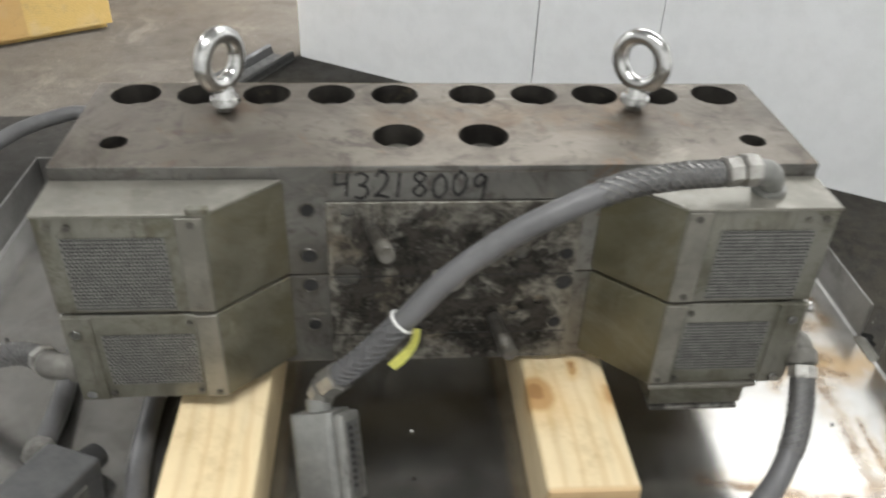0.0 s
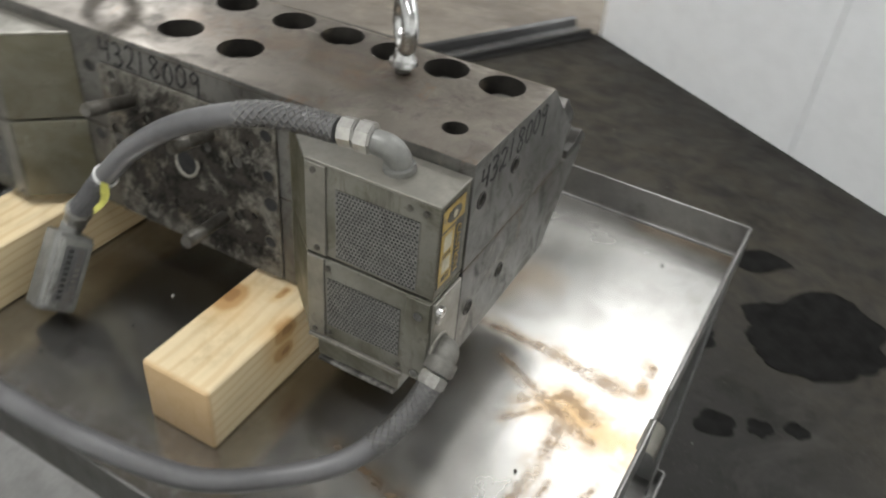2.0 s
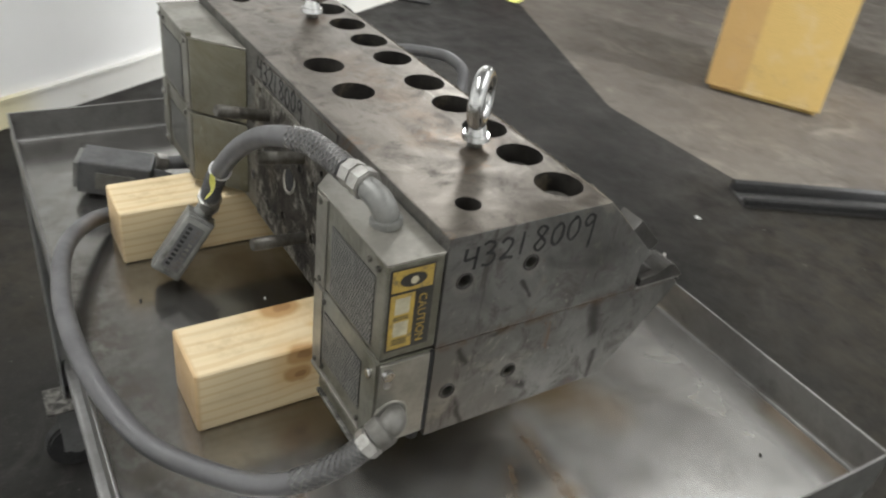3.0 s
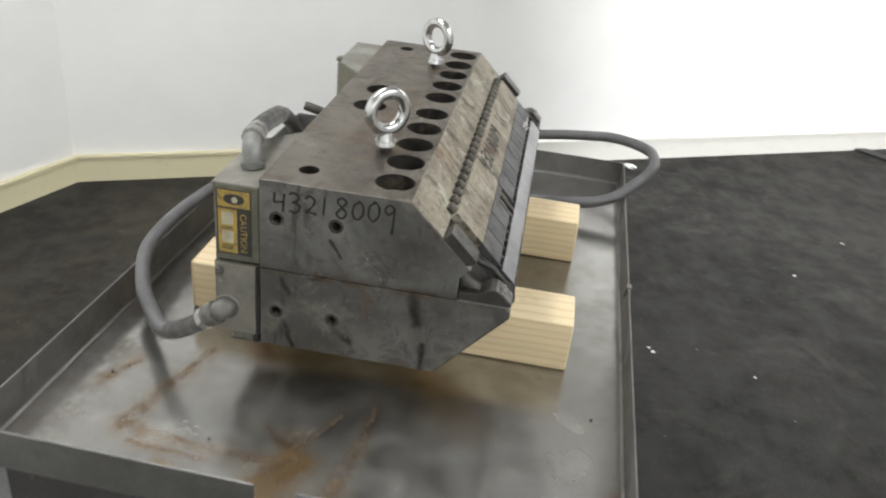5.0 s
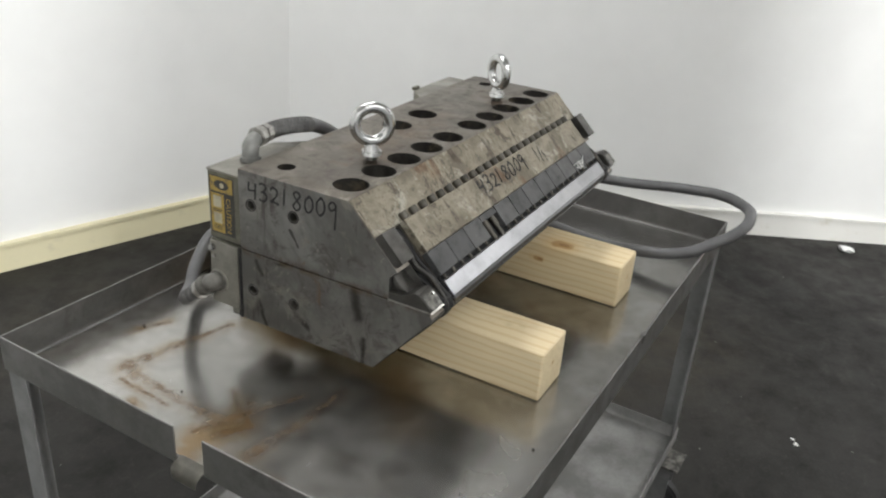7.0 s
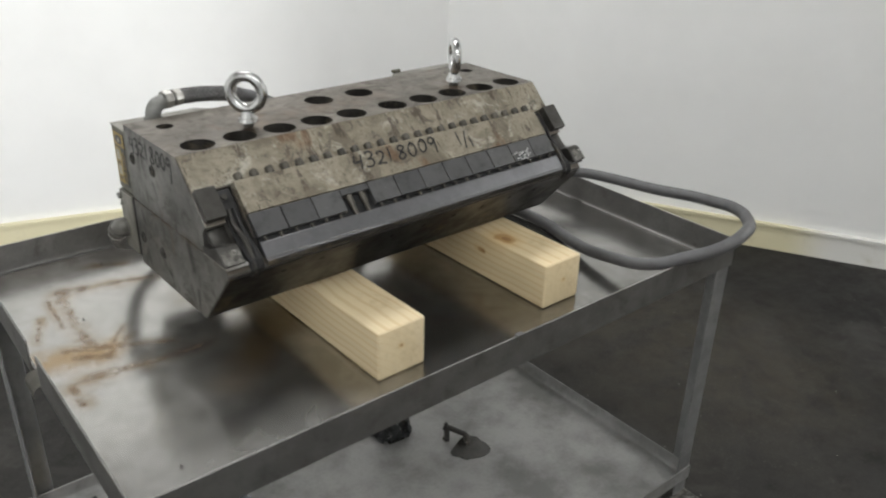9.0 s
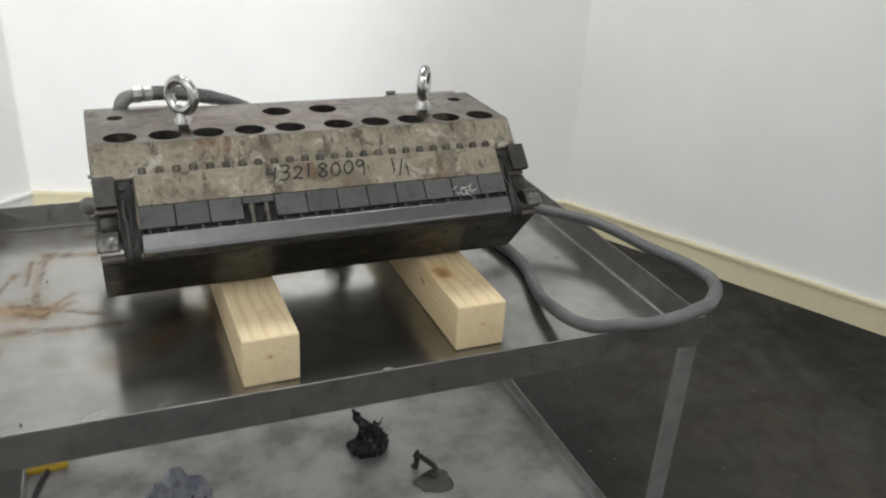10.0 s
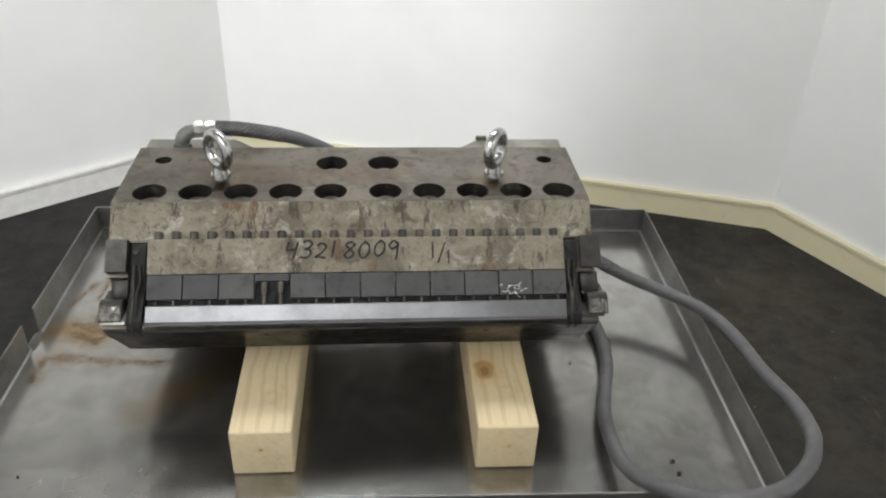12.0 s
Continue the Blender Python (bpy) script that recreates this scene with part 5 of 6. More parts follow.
def caution_label():
    """Worn yellow and black warning sticker on the end of the upper cover."""
    up, x = boxes[-1][0], X0 + 0.0012
    st = part("warning_label", box(x - 0.0003, x + 0.0001, 0.1865, 0.2335, 1.0265, 1.1205), M_LBLACK, up, "worn yellow and black caution label")
    part("yellow_field", box(x - 0.0007, x - 0.0004, 0.1885, 0.2315, 1.0955, 1.1190), M_YEL, up)
    b = cyl((x - 0.0010, 0.2095, 1.1070), (x - 0.0008, 0.2095, 1.1070), 0.0105, seg=24)
    bmesh.ops.scale(b, vec=(1, 1.35, 0.72), space=Matrix.Translation((0, -0.2095, -1.1070)), verts=b.verts)
    part("symbol", b, M_LBLACK, up)
    b = cyl((x - 0.0013, 0.2085, 1.1065), (x - 0.0011, 0.2085, 1.1065), 0.0042, seg=16)
    part("symbol_centre", b, M_CREAM, up)
    part("yellow_column", box(x - 0.0007, x - 0.0004, 0.2060, 0.2315, 1.0290, 1.0925), M_YEL, up)
    for z0, z1 in ((1.0700, 1.0885), (1.0440, 1.0610)):
        part("text_patch", box(x - 0.0010, x - 0.0008, 0.2110, 0.2265, z0, z1), M_CREAM, up)
    for z in (1.0665, 1.0640, 1.0400, 1.0375, 1.0350):
        part("text_line", box(x - 0.0010, x - 0.0008, 0.2110, 0.2270, z - 0.0006, z + 0.0006), M_LBLACK, up)
    letters("CAUTION", 0.0125, on_face((x - 0.0008, 0.2015, 1.0885), (0, 0, -1), (0, -1, 0)), up, M_YEL, "label_text", 0.0, 0.0002, 0.0, 0.92)
    return st


caution_label()

# handwritten numbers
handwriting("43218009", on_face((X0 - 0.0001, 0.157, 1.1005), (0, -1, 0.045), (0, 0.045, 1)), 0.027, 0.0203, die, M_INK, 0.0036, 3, 1.0)
handwriting("43218009", on_face((0.128, YB + 0.0024, 1.1085), (-1, 0, 0.0), (0, 0, 1)), 0.0275, 0.0190, die, M_INK, 0.0034, 8, 0.2)
handwriting("43218009", on_face((-0.089, *sl(0.0955, 0.0127)), (1, 0, 0.012), (-0.012, R2, R2)), 0.0255, 0.0222, die, M_INK, 0.0038, 5, 0.35, 0.16)
for sign, x, u, h in (("1", 0.1335, 0.0960, 0.0265), ("/", 0.1440, 0.1000, 0.0270), ("1", 0.1580, 0.1045, 0.0215)):
    handwriting(sign, on_face((x, *sl(u, 0.0127)), (1, 0, 0), (0, R2, R2)), h, 0.0125, die, M_INK, 0.0034, 9, 1.0, 0.0)


# ---- eyebolts ----
def eyebolt(x, y, turn, label):
    root = thing("eyebolt", (x, y, ZT), label, "eyebolt", "lifting eyebolts")
    n = Vector((math.cos(turn), math.sin(turn), 0))
    smooth(part("ring", ring((x, y, ZT + 0.0555), n, 0.0262, 0.0088, 48, 18, 1.0), M_ZINC, root, "bright zinc lifting ring"), 60)
    smooth(part("neck", cyl((x, y, ZT + 0.0145), (x, y, ZT + 0.026), 0.0125, 0.0095, 24), M_ZINC, root), 40)
    smooth(part("collar", cyl((x, y, ZT + 0.0085), (x, y, ZT + 0.0155), 0.0165, 0.0150, 28, 0.0012), M_ZINC, root), 40)
    shank = join(cyl((x, y, ZT - 0.012), (x, y, ZT + 0.0085), 0.0082, seg=18), *[ring((x, y, ZT + 0.001 + 0.0022 * i), (0, 0, 1), 0.0080, 0.0010, 18, 6) for i in range(4)])
    smooth(part("shank", shank, M_STUD, root), 40)


eyebolt(-0.198, 0.049, radians(42), "zinc-plated lifting eyebolt screwed into the die top")
eyebolt(0.245, 0.052, radians(-32), "zinc-plated lifting eyebolt screwed into the die top")


# ---- cables ----
def braid(line, r, turns, parent, mat=None):
    """Crossing wires wound round a cable."""
    wires = []
    for w in range(8):
        for hand in (1, -1):
            pts = []
            n = len(line)
            for i, c in enumerate(line):
                d = (line[min(i + 1, n - 1)] - line[max(i - 1, 0)]).normalized()
                side = d.cross(Vector((0, 0, 1)))
                if side.length < 0.05:
                    side = Vector((1, 0, 0))
                side.normalize()
                nrm = side.cross(d)
                a = 2 * math.pi * (w / 8 + hand * turns * i / (n - 1))
                pts.append(c + (r + 0.0006) * (math.cos(a) * side + math.sin(a) * nrm))
            wires.append(tube(pts, 0.0010, 4))
    return tagged(part("wire_braid", join(*wires), mat or M_BRAID, parent, "steel wire strain-relief braid"), kind="stuff")


def nut(a, b, r, parent, name="gland_nut"):
    return smooth(part(name, cyl(a, b, r, seg=8, bevel=0.0016), M_NUT, parent, "bright alloy gland nut"), 12)


CR = 0.0121


def elbow(parent, pts, r, mat=None):
    line = spline(pts, 6)
    smooth(part("elbow_fitting", tube(line, lambda s: r * (1.0 + 0.1 * math.sin(s * math.pi)), 18), mat or M_GLAND, parent, "cast alloy elbow fitting"), 50)
    a = Vector(pts[0])
    d = (Vector(pts[1]) - a).normalized()
    smooth(part("elbow_flange", cyl(a - d * 0.002, a + d * 0.006, r * 1.35, seg=24, bevel=0.001), mat or M_GLAND, parent), 40)


def cable_a():
    root = thing("power_cable", (-0.292, 0.21, 1.129), "grey power cable arching over the die back to a grey plug", "cable", "heater cables")
    pts = [(-0.232, 0.222, 1.158), (-0.195, 0.223, 1.156), (-0.145, 0.225, 1.148), (-0.09, 0.236, 1.131), (-0.034, 0.242, 1.102), (0.021, 0.248, 1.060), (0.061, 0.254, 1.016), (0.100, 0.254, 0.970), (0.132, 0.249, 0.935)]
    line = spline(pts, 10)
    smooth(part("sheath", tube(line, CR), M_CABLE, root, "smooth grey plastic sheath"), 60)
    elbow(root, [(-0.291, 0.207, 1.130), (-0.290, 0.208, 1.141), (-0.282, 0.212, 1.152), (-0.264, 0.217, 1.157)], 0.0118, M_PLUG)
    nut((-0.268, 0.216, 1.1580), (-0.252, 0.218, 1.1582), 0.0160, root)
    nut((-0.250, 0.218, 1.1583), (-0.234, 0.221, 1.158), 0.0148, root)
    braid(line[0:26], CR, 1.7, root)
    braid(line[61:80], CR, 1.3, root, M_CABLE)
    smooth(part("tie", ring((0.064, 0.2535, 1.013), (0.62, 0.04, -0.70), CR + 0.0012, 0.0016, 26, 6), M_TIE, root, "white nylon cable tie"), 50)
    bm, rows = bmesh.new(), []
    for i in range(7):
        s = i / 6
        c = Vector((0.050 + 0.030 * s - 0.010 * math.sin(s * 2.6), 0.266 + 0.006 * s, 1.016 - 0.046 * s))
        w = Vector((0.0065 + 0.003 * math.sin(s * 3), 0.004 * math.sin(s * 5), 0.003))
        rows.append([bm.verts.new(c - w * 0.5), bm.verts.new(c + w * 0.5 + Vector((0, 0.003 * math.cos(s * 4), 0)))])
    for a, b in zip(rows[:-1], rows[1:]):
        bm.faces.new((a[0], a[1], b[1], b[0]))
    bmesh.ops.solidify(bm, geom=bm.faces[:], thickness=0.0006)
    part("paper_tag", bm, M_TAG, root, "curled yellow paper tag")
    nut((0.126, 0.251, 0.942), (0.141, 0.246, 0.924), 0.0165, root)
    nut((0.143, 0.246, 0.922), (0.149, 0.247, 0.908), 0.0150, root)
    # rectangular multi-pole plug leaning on the tray
    top, bot = Vector((0.150, 0.252, 0.905)), Vector((0.140, 0.318, 0.8225))
    z = (top - bot).normalized()
    x = Vector((0.86, -0.46, -0.02))
    x = (x - z * x.dot(z)).normalized()
    y = z.cross(x)
    m = Matrix((x, y, z)).transposed().to_4x4()
    m.translation = (top + bot) / 2

    def local(b):
        bmesh.ops.transform(b, matrix=m, verts=b.verts)
        return b
    hood = prism([(-0.024, -0.022), (0.024, -0.022), (0.026, 0.016), (0.019, 0.022), (-0.018, 0.022), (-0.024, 0.018)], -0.052, 0.045, "z", 0.003, 2)
    plug = smooth(part("plug", local(hood), M_PLUG, root, "grey cast multi-pole plug"), 12)
    part("plug_face", local(box(-0.036, -0.0241, -0.0195, 0.0195, -0.048, 0.042, 0.004)), M_PLUG, plug)
    part("insert", local(box(-0.0366, -0.0358, -0.0130, 0.0130, -0.038, 0.033, 0.0003)), M_PLUG2, plug, "dark contact insert")
    for i in range(9):
        for s in (-1, 1):
            part("contact", local(box(-0.0374, -0.0368, s * 0.0062 - 0.0030, s * 0.0062 + 0.0030, -0.033 + 0.0072 * i, -0.0292 + 0.0072 * i)), M_BLACK if s > 0 else M_GLAND, plug)
    smooth(part("neck", local(cyl((0, 0, 0.044), (0.0, 0, 0.058), 0.0135, seg=18, bevel=0.001)), M_PLUG, plug), 40)


cable_a()


def cable_b():
    root = thing("power_cable", (-0.354, 0.222, 0.938), "grey power cable looping over the tray's back rim", "cable", "heater cables")
    elbow(root, [(-0.3545, 0.222, 0.946), (-0.364, 0.222, 0.9475), (-0.368, 0.227, 0.9455), (-0.3683, 0.233, 0.941)], 0.0125)
    smooth(part("collar", cyl((-0.3682, 0.231, 0.9425), (-0.3675, 0.244, 0.9325), 0.0170, 0.0165, 24, 0.0015), M_GLAND, root, "dull cast gland collar"), 40)
    nut((-0.3675, 0.2445, 0.932), (-0.366, 0.2545, 0.923), 0.0160, root)
    pts = [(-0.3665, 0.252, 0.925), (-0.361, 0.273, 0.907), (-0.346, 0.305, 0.883), (-0.316, 0.341, 0.858), (-0.262, 0.384, 0.845), (-0.205, 0.427, 0.850), (-0.133, 0.456, 0.873), (-0.04, 0.466, 0.876),
           (0.064, 0.462, 0.874), (0.165, 0.440, 0.8735), (0.262, 0.396, 0.848), (0.322, 0.345, 0.822), (0.345, 0.27, 0.8145), (0.352, 0.16, 0.8140), (0.34, 0.06, 0.8140)]
    line = spline(pts, 10)
    smooth(part("sheath", tube(line, CR), M_CABLE, root, "smooth grey plastic sheath"), 60)
    braid(line[0:24], CR, 1.5, root)


cable_b()


def cable_c():
    root = thing("power_cable", (0.392, 0.222, 0.938), "grey power cable looping out over the tray corner", "cable", "heater cables")
    elbow(root, [(0.3925, 0.222, 0.938), (0.410, 0.222, 0.937), (0.424, 0.215, 0.932), (0.432, 0.203, 0.926)], 0.0128)
    nut((0.431, 0.205, 0.927), (0.441, 0.192, 0.921), 0.0158, root)
    pts = [(0.440, 0.193, 0.921), (0.478, 0.165, 0.905), (0.540, 0.140, 0.880), (0.618, 0.084, 0.872), (0.664, 0.030, 0.8705), (0.688, -0.045, 0.8705), (0.694, -0.136, 0.877), (0.708, -0.225, 0.885), (0.703, -0.290, 0.893),
           (0.688, -0.329, 0.901), (0.660, -0.372, 0.907), (0.612, -0.413, 0.911), (0.577, -0.427, 0.911), (0.530, -0.428, 0.902), (0.494, -0.407, 0.885), (0.461, -0.379, 0.8725), (0.435, -0.346, 0.855), (0.419, -0.305, 0.843), (0.415, -0.262, 0.836),
           (0.421, -0.182, 0.8235), (0.440, -0.110, 0.8165), (0.460, -0.045, 0.8145), (0.468, 0.022, 0.8145), (0.466, 0.080, 0.8145), (0.458, 0.16, 0.8160), (0.452, 0.235, 0.828)]
    line = spline(pts, 8)
    smooth(part("sheath", tube(line, CR), M_CABLE, root, "smooth grey plastic sheath"), 60)
    braid(line[0:14], CR, 1.0, root)
    nut((0.452, 0.232, 0.827), (0.450, 0.250, 0.834), 0.0165, root)
    # the second plug lies at the die's back corner
    m = Matrix.Translation((0.425, 0.315, 0.839)) @ Matrix.Rotation(radians(68), 4, "Z") @ Matrix.Rotation(radians(-8), 4, "Y")

    def local(b):
        bmesh.ops.transform(b, matrix=m, verts=b.verts)
        return b
    plug = smooth(part("plug", local(box(-0.055, 0.058, -0.032, 0.032, -0.032, 0.026, 0.004)), M_PLUG2, root, "dark grey multi-pole plug"), 12)
    part("plug_face", local(box(0.0585, 0.066, -0.027, 0.027, -0.026, 0.020, 0.002)), M_PLUG, plug)
    for s in (-1, 1):
        part("latch", local(box(-0.03, 0.03, s * 0.0322, s * 0.0345, -0.02, 0.010, 0.0005)), M_GLAND, plug)
    smooth(part("boot", local(cyl((-0.054, 0, -0.004), (-0.085, 0.0, -0.006), 0.0165, 0.0145, 18)), M_RUBBER, plug, "black rubber boot"), 40)


cable_c()


# ---- things on the lower shelf ----
def crumple(name, at, sx, sy, sz, mat, seed, label, category):
    """A crumpled cloth: a folded sheet pressed into ridges."""
    bm = bmesh.new()
    bmesh.ops.create_icosphere(bm, subdivisions=5, radius=1.0)
    o = Vector((seed * 3.1, seed * 1.7, seed * 0.9))
    for v in bm.verts:
        p = v.co.copy()
        ridge = 1 - abs(noise.noise(p * 2.1 + o)) * 1.6
        fine = 1 - abs(noise.noise(p * 5.3 + o)) * 1.8
        r = 0.62 + 0.42 * ridge + 0.16 * fine + 0.3 * max(0, noise.noise(p * 1.3 + o * 2))
        v.co = Vector((p.x * r * sx, p.y * r * sy, max(p.z * r * sz, -0.25 * sz)))
    low_z = min(v.co.z for v in bm.verts)
    bmesh.ops.translate(bm, verts=bm.verts, vec=Vector(at) - Vector((0, 0, low_z)))
    return smooth(solo(name, bm, mat, at, label, category), 75)


def crumpled_sheet(name, at, sx, sy, sz, peaks, mat, seed, label, category, thick=0.0012):
    """A sheet squeezed into sharp folds: ridged noise lifts it, a few tips stand up, the hem stays low."""
    n, o = 44, Vector((seed * 2.7, seed * 1.3, seed))
    bm, rows = bmesh.new(), []
    for i in range(n + 1):
        row = []
        for j in range(n + 1):
            u, v = 2 * i / n - 1, 2 * j / n - 1
            q = Vector((u, v, 0))
            edge = 1 + 0.22 * noise.noise(q.normalized() * 1.8 + o) if q.length > 0.01 else 1
            k = q.length / max(abs(u), abs(v), 1e-6)
            x, y = u / max(k, 1) ** 0.8 * edge, v / max(k, 1) ** 0.8 * edge
            r = min(1.0, (x * x + y * y) ** 0.5)
            fold = (1 - abs(noise.noise(q * 1.7 + o)) * 2.2) * 0.55 + (1 - abs(noise.noise(q * 3.9 + o * 2)) * 2.4) * 0.45 - abs(noise.noise(q * 6.5 - o)) * 0.7
            z = max(0.0, fold) * (1 - 0.85 * r ** 2.4) + 0.10 * (1 - abs(noise.noise(q * 8 + o)) * 2)
            for px, py, h, w in peaks:
                z += h * math.exp(-((x - px) ** 2 + (y - py) ** 2) / (w * w)) * (1.15 - 1.1 * abs(noise.noise(q * 4.4 + o * 4)))
            side = Vector((noise.noise(q * 2.6 + o * 3), noise.noise(q * 2.6 - o), 0)) * 0.5 * z
            row.append(bm.verts.new((sx * (x + side.x), sy * (y + side.y), max(0.0, z) * sz)))
        rows.append(row)
    for a, b in zip(rows[:-1], rows[1:]):
        for j in range(n):
            bm.faces.new((a[j], a[j + 1], b[j + 1], b[j]))
    bmesh.ops.solidify(bm, geom=bm.faces[:], thickness=thick)
    low_z = min(v.co.z for v in bm.verts)
    bmesh.ops.translate(bm, verts=bm.verts, vec=Vector(at) - Vector((0, 0, low_z)))
    return smooth(solo(name, bm, mat, at, label, category), 28)


crumpled_sheet("paper_towel", (-0.272, 0.150, 0.2403), 0.080, 0.050, 0.046, ((-0.05, 0.40, 0.9, 0.30), (0.62, 0.2, 0.6, 0.24), (0.3, 0.3, 0.45, 0.35), (-0.6, -0.3, 0.25, 0.3)), M_RAGB, 1.0, "crumpled blue-grey paper towel on the lower shelf", "paper towel")
crumpled_sheet("oily_rag", (0.199, 0.190, 0.2403), 0.052, 0.044, 0.042, ((-0.12, 0.18, 1.25, 0.28), (0.30, 0.0, 0.40, 0.40), (-0.2, -0.2, 0.55, 0.45), (0.05, 0.0, 0.55, 0.6)), M_RAGK, 2.3, "crumpled oil-black rag on the lower shelf", "rag")


def oil_patch(at, r, sx, sy, seed):
    pts = []
    for i in range(40):
        a = 2 * math.pi * i / 40
        k = r * (1 + 0.35 * noise.noise(Vector((math.cos(a) * 1.4 + seed, math.sin(a) * 1.4, seed))))
        pts.append((at[0] + k * sx * math.cos(a), at[1] + k * sy * math.sin(a)))
    bm = prism(pts, at[2] - 0.0003, at[2] + 0.0006, "z")
    return solo("oil_stain", bm, M_OIL, at, "dark oil stain on the metal shelf", "oil stain")


oil_patch((0.309, 0.018, 0.2408), 0.046, 1.05, 0.8, 4.2)
# two more dark patches, lying under the rag and the paper towel
oil_patch((0.195, 0.170, 0.2408), 0.040, 1.0, 0.6, 7.7)
oil_patch((-0.27, 0.125, 0.2408), 0.05, 1.1, 0.5, 1.7)


def broken_fitting():
    root = thing("greasy_bolt", (0.305, 0.066, 0.2403), "black greasy bolt with a broken bracket on the shelf", "bolt")
    a, b = Vector((0.289, 0.088, 0.272)), Vector((0.322, 0.052, 0.254))
    smooth(part("shaft", cyl(a, b, 0.0068, seg=14, bevel=0.001), M_DARK, root), 40)
    smooth(part("head", cyl(a + (a - b).normalized() * 0.008, a, 0.0115, seg=6, bevel=0.001), M_DARK, root), 12)
    for p, q, r in ((a, (0.279, 0.074, 0.2406), 0.0075), (b, (0.313, 0.036, 0.2406), 0.0082), ((0.279, 0.074, 0.247), (0.270, 0.077, 0.253), 0.006), ((0.313, 0.036, 0.244), (0.302, 0.034, 0.246), 0.005)):
        smooth(part("prong", cyl(p, q, r, r * 0.85, 10, 0.001), M_DARK, root), 40)


broken_fitting()
cord = spline([(-0.455, 0.412, 0.2453), (-0.508, 0.392, 0.2453), (-0.545, 0.325, 0.2453), (-0.563, 0.255, 0.2453), (-0.557, 0.160, 0.2453), (-0.525, 0.03, 0.2453), (-0.47, -0.10, 0.2453)], 8)
smooth(solo("extension_lead", tube(cord, 0.0050, 10), M_RUBBER, (-0.535, 0.2, 0.2403), "thin black extension lead curled on the shelf", "lead"), 60)
strip = thing("yellow_strip", (-0.53, 0.385, 0.2403), "ribbed yellow plastic strip at the shelf's back", "plastic strip")
part("strip_base", box(-0.584, -0.492, 0.347, 0.402, 0.2405, 0.252, 0.002), plain("yellow plastic", (0.55, 0.38, 0.03), 0.45, 0, 0.2), strip)
for i in range(12):
    part("rib", box(-0.581 + 0.0075 * i, -0.5775 + 0.0075 * i, 0.3455, 0.4035, 0.252, 0.2565, 0.0006, 1), plain("yellow plastic", (0.55, 0.38, 0.03), 0.45, 0, 0.2) if i == 0 else bpy.data.materials["yellow plastic"], strip)

# ---- crumbs and nuts on the tray ----
rnd = random.Random(5)
for i, (x, y) in enumerate(((0.515, -0.262), (0.518, -0.287), (0.40, -0.02), (-0.28, -0.30), (-0.49, -0.25), (0.05, 0.20), (-0.14, 0.19), (0.05, 0.27), (-0.02, 0.30), (0.11, 0.36), (-0.36, 0.40), (-0.46, 0.21), (0.57, 0.02))):
    b = bmesh.new()
    bmesh.ops.create_icosphere(b, subdivisions=1, radius=0.0042 if i < 2 else 0.0024)
    for v in b.verts:
        v.co *= rnd.uniform(0.7, 1.2)
        v.co.z *= 0.6
    bmesh.ops.translate(b, verts=b.verts, vec=(x, y, TZ + 0.0018))
    solo("metal_crumb", b, M_DARK if i != 5 else M_PAPER, (x, y, TZ), "small dark metal crumb on the tray", "debris", "crumbs on the tray")

# ---- floor litter and far things ----
rnd = random.Random(11)
for i, (x, y, s) in enumerate(((2.855, -0.662, 0.045), (1.152, -0.664, 0.010), (1.172, -0.65, 0.007), (1.9, -1.3, 0.008), (2.3, -1.6, 0.008), (1.6, -1.6, 0.010), (1.1, -1.0, 0.006), (1.0, 0.9, 0.007),
                             (0.9, 1.2, 0.008), (-0.9, 1.0, 0.008), (-1.1, 0.6, 0.007), (0.9, -1.9, 0.012))):
    b = bmesh.new()
    bmesh.ops.create_icosphere(b, subdivisions=2, radius=s)
    for v in b.verts:
        v.co *= 0.75 + 0.7 * noise.noise(v.co * (0.9 / s) + Vector((i, 0, 0)))
        v.co.z *= 0.4
    lowest = min(v.co.z for v in b.verts)
    bmesh.ops.translate(b, verts=b.verts, vec=(x, y, 0.0005 - lowest))
    solo("paper_scrap", b, M_PAPER, (x, y, 0), "small white scrap on the dark floor", "litter", "scraps on the floor")


def crate(x, y, turn, w, d, h, label):
    root = thing("wooden_crate", (x, y, 0), label, "crate", "crates in the hall")
    m = Matrix.Translation((x, y, 0)) @ Matrix.Rotation(turn, 4, "Z")

    def put(name, b):
        bmesh.ops.transform(b, matrix=m, verts=b.verts)
        return part(name, b, M_CRATE, root)
    for s in (-1, 0, 1):
        put("runner", box(-w / 2 + 0.02, w / 2 - 0.02, s * (d / 2 - 0.08) - 0.04, s * (d / 2 - 0.08) + 0.04, 0.0, 0.03, 0.003))
    put("deck", box(-w / 2, w / 2, -d / 2, d / 2, 0.0305, 0.050, 0.002))
    for s in (-1, 1):
        put("long_side", box(-w / 2, w / 2, s * (d / 2 - 0.009) - 0.009, s * (d / 2 - 0.009) + 0.009, 0.0505, h, 0.001))
        put("short_side", box(s * (w / 2 - 0.009) - 0.009, s * (w / 2 - 0.009) + 0.009, -d / 2 + 0.0185, d / 2 - 0.0185, 0.0505, h, 0.001))
    put("top_panel", box(-w / 2, w / 2, -d / 2, d / 2, h + 0.0005, h + 0.018, 0.001))


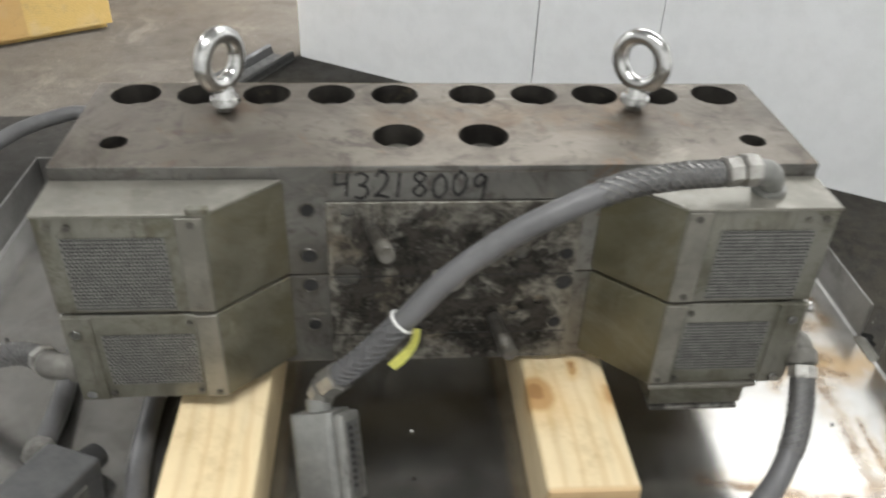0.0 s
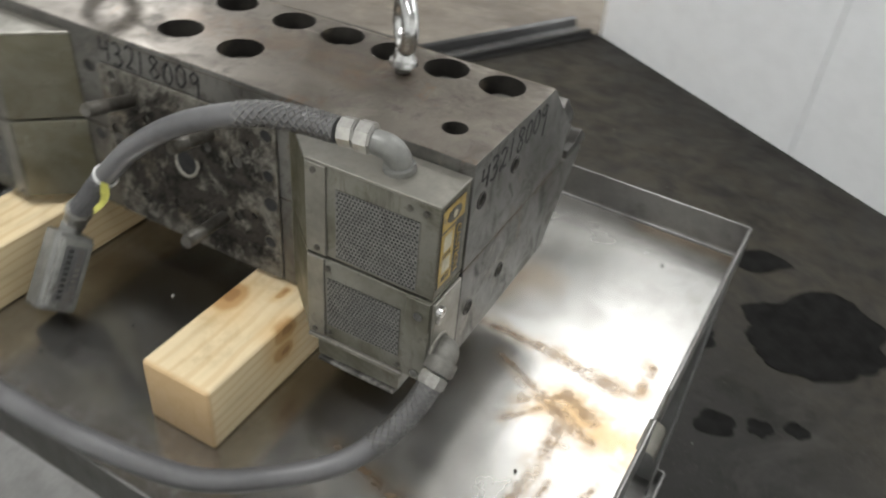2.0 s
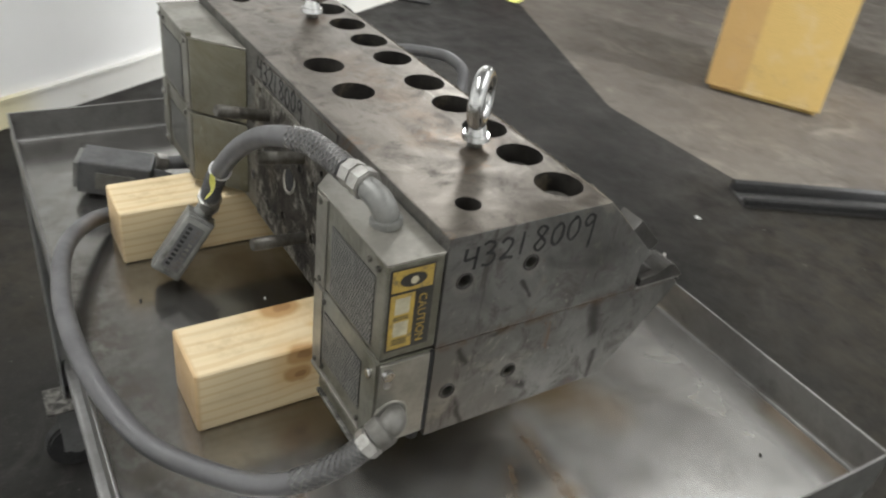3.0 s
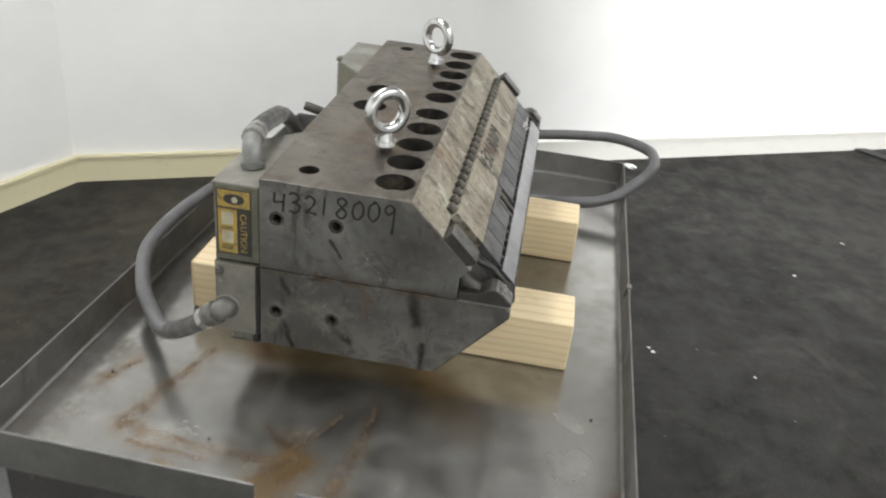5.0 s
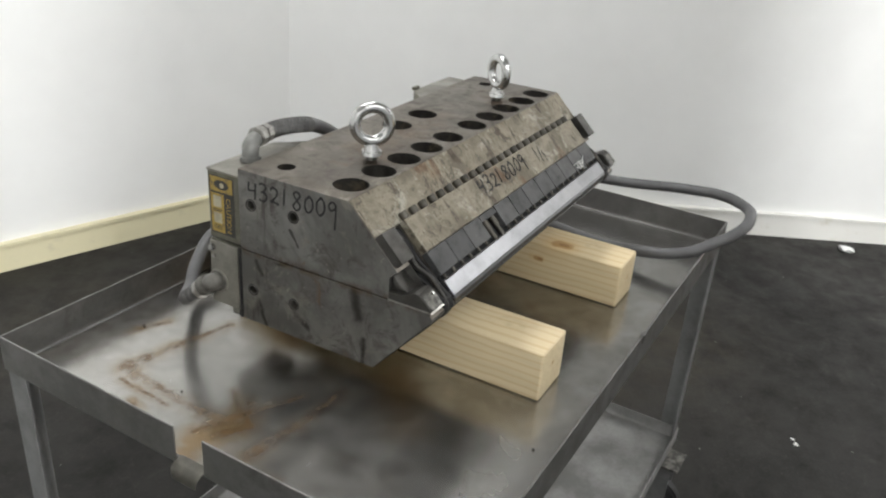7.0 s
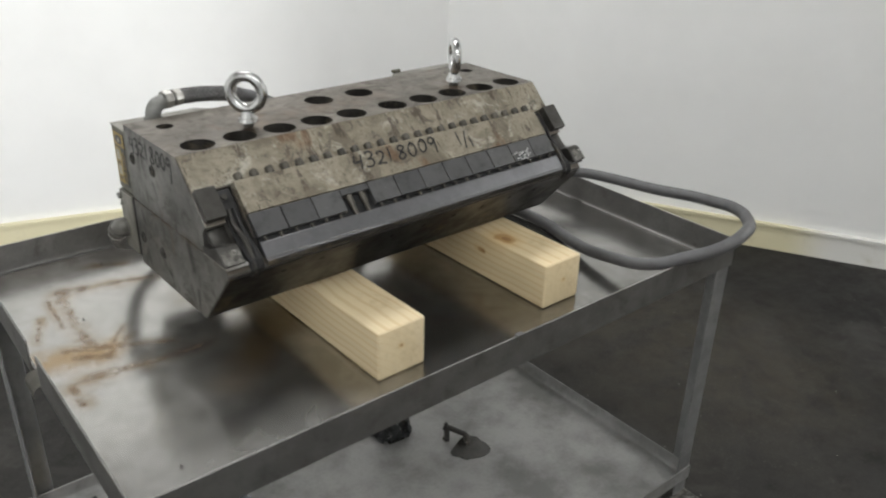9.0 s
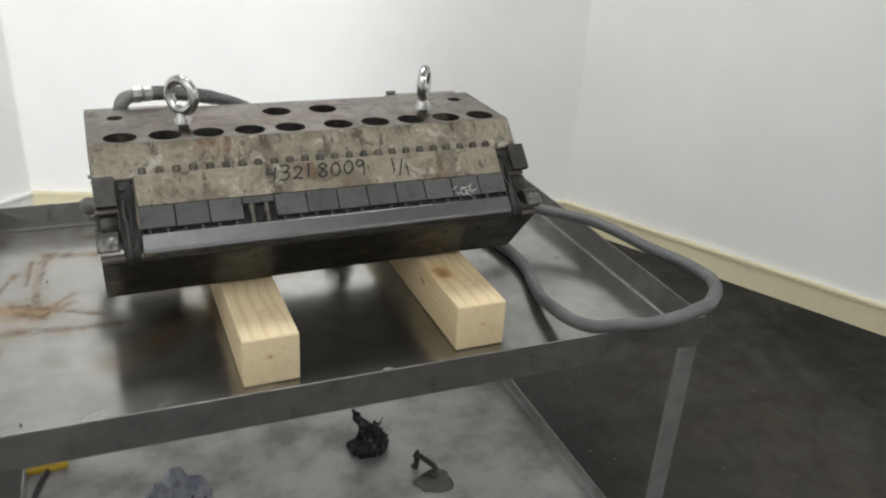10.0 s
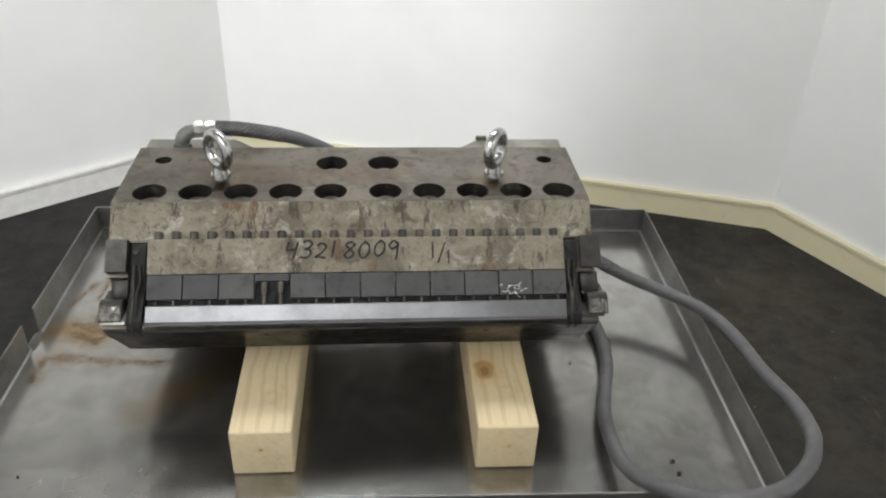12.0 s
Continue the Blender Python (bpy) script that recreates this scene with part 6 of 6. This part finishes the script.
crate(1.845, -3.44, radians(32), 0.60, 0.6, 0.62, "yellow plywood crate on runners in the hall")
crate(1.195, -4.56, radians(25), 0.60, 0.6, 0.62, "yellow plywood crate on runners in the hall")
crumple("red_jacket", (3.90, -2.99, 0.0), 0.16, 0.22, 0.15, M_RED, 3.4, "crumpled red jacket heaped by the wall's end", "jacket")
crumple("black_bag", (4.02, -2.99, 0.0), 0.12, 0.16, 0.20, M_CLOTHK, 5.1, "crumpled black cloth bag in the heap", "bag")
crumple("red_cloth", (3.95, -2.69, 0.0), 0.11, 0.09, 0.12, M_RED, 6.4, "bundled red cloth beside the bag", "cloth")
crumple("black_glove", (3.93, -2.73, 0.085), 0.06, 0.06, 0.09, M_CLOTHK, 7.9, "black glove lying on the red cloth", "glove")
crumple("green_rag", (3.80, -2.65, 0.0), 0.045, 0.055, 0.085, plain("green cloth", (0.10, 0.24, 0.15), 0.8, 0, 0.4, 40), 8.6, "small green rag in front of the heap", "rag")
crumple("white_paper", (3.73, -2.68, 0.0), 0.035, 0.045, 0.04, M_PAPER, 9.3, "crumpled white paper in front of the heap", "paper")
# a black wedge of sheet lying by the wall
b = prism([(3.72, -2.03), (3.76, -2.10), (3.63, -2.28), (3.57, -2.21)], 0.0005, 0.012, "z", 0.003, 2)
solo("rubber_wedge", b, M_RUBBER, (3.67, -2.15, 0), "flat black rubber wedge on the floor by the wall", "wedge")
for x, y, turn in ((3.545, -2.875, 0.4), (3.60, -3.10, -0.3)):
    b = box(-0.035, 0.035, -0.05, 0.05, 0.0005, 0.006, 0.002)
    bmesh.ops.transform(b, matrix=Matrix.Translation((x, y, 0)) @ Matrix.Rotation(turn, 4, "Z"), verts=b.verts)
    solo("yellow_note", b, M_TAG, (x, y, 0), "yellow paper slip on the floor", "paper", "yellow slips")
pts = []
for i in range(64):
    a = 2 * math.pi * i / 64
    k = 1 + 0.38 * noise.noise(Vector((math.cos(a) * 1.5, math.sin(a) * 1.5, 0.4))) + 0.12 * noise.noise(Vector((math.cos(a) * 5, math.sin(a) * 5, 2.0)))
    u, v = 0.222 * k * math.cos(a), 0.165 * k * math.sin(a)
    pts.append((-0.80 + 0.78 * u - 0.62 * v, -1.29 + 0.62 * u + 0.78 * v))
b = prism(pts, 0.0006, 0.0024, "z")
for i, (x, y, rx, ry) in enumerate(((-0.60, -1.56, 0.10, 0.05), (-0.659, -0.806, 0.05, 0.035), (-0.764, -0.847, 0.03, 0.028), (-0.849, -0.894, 0.03, 0.025), (-0.531, -1.099, 0.05, 0.04), (-1.251, -1.037, 0.045, 0.03), (-1.376, -1.096, 0.05, 0.03), (-1.312, -0.829, 0.035, 0.03))):
    out = []
    for n in range(28):
        a = 2 * math.pi * n / 28
        k = 1 + 0.45 * noise.noise(Vector((math.cos(a) * 1.6 + i * 2.3, math.sin(a) * 1.6, i * 1.1)))
        out.append((x + rx * k * math.cos(a) - 0.4 * ry * k * math.sin(a), y + ry * k * math.sin(a) + 0.4 * rx * k * math.cos(a)))
    solo("oil_spot", prism(out, 0.0005, 0.0018, "z"), M_DRIED, (x, y, 0), "dried black oil spot on the dark floor", "oil stain", "oil spots on the floor")
solo("oil_puddle", b, M_DRIED, (-0.80, -1.29, 0), "dried black oil patch on the dark floor", "puddle")
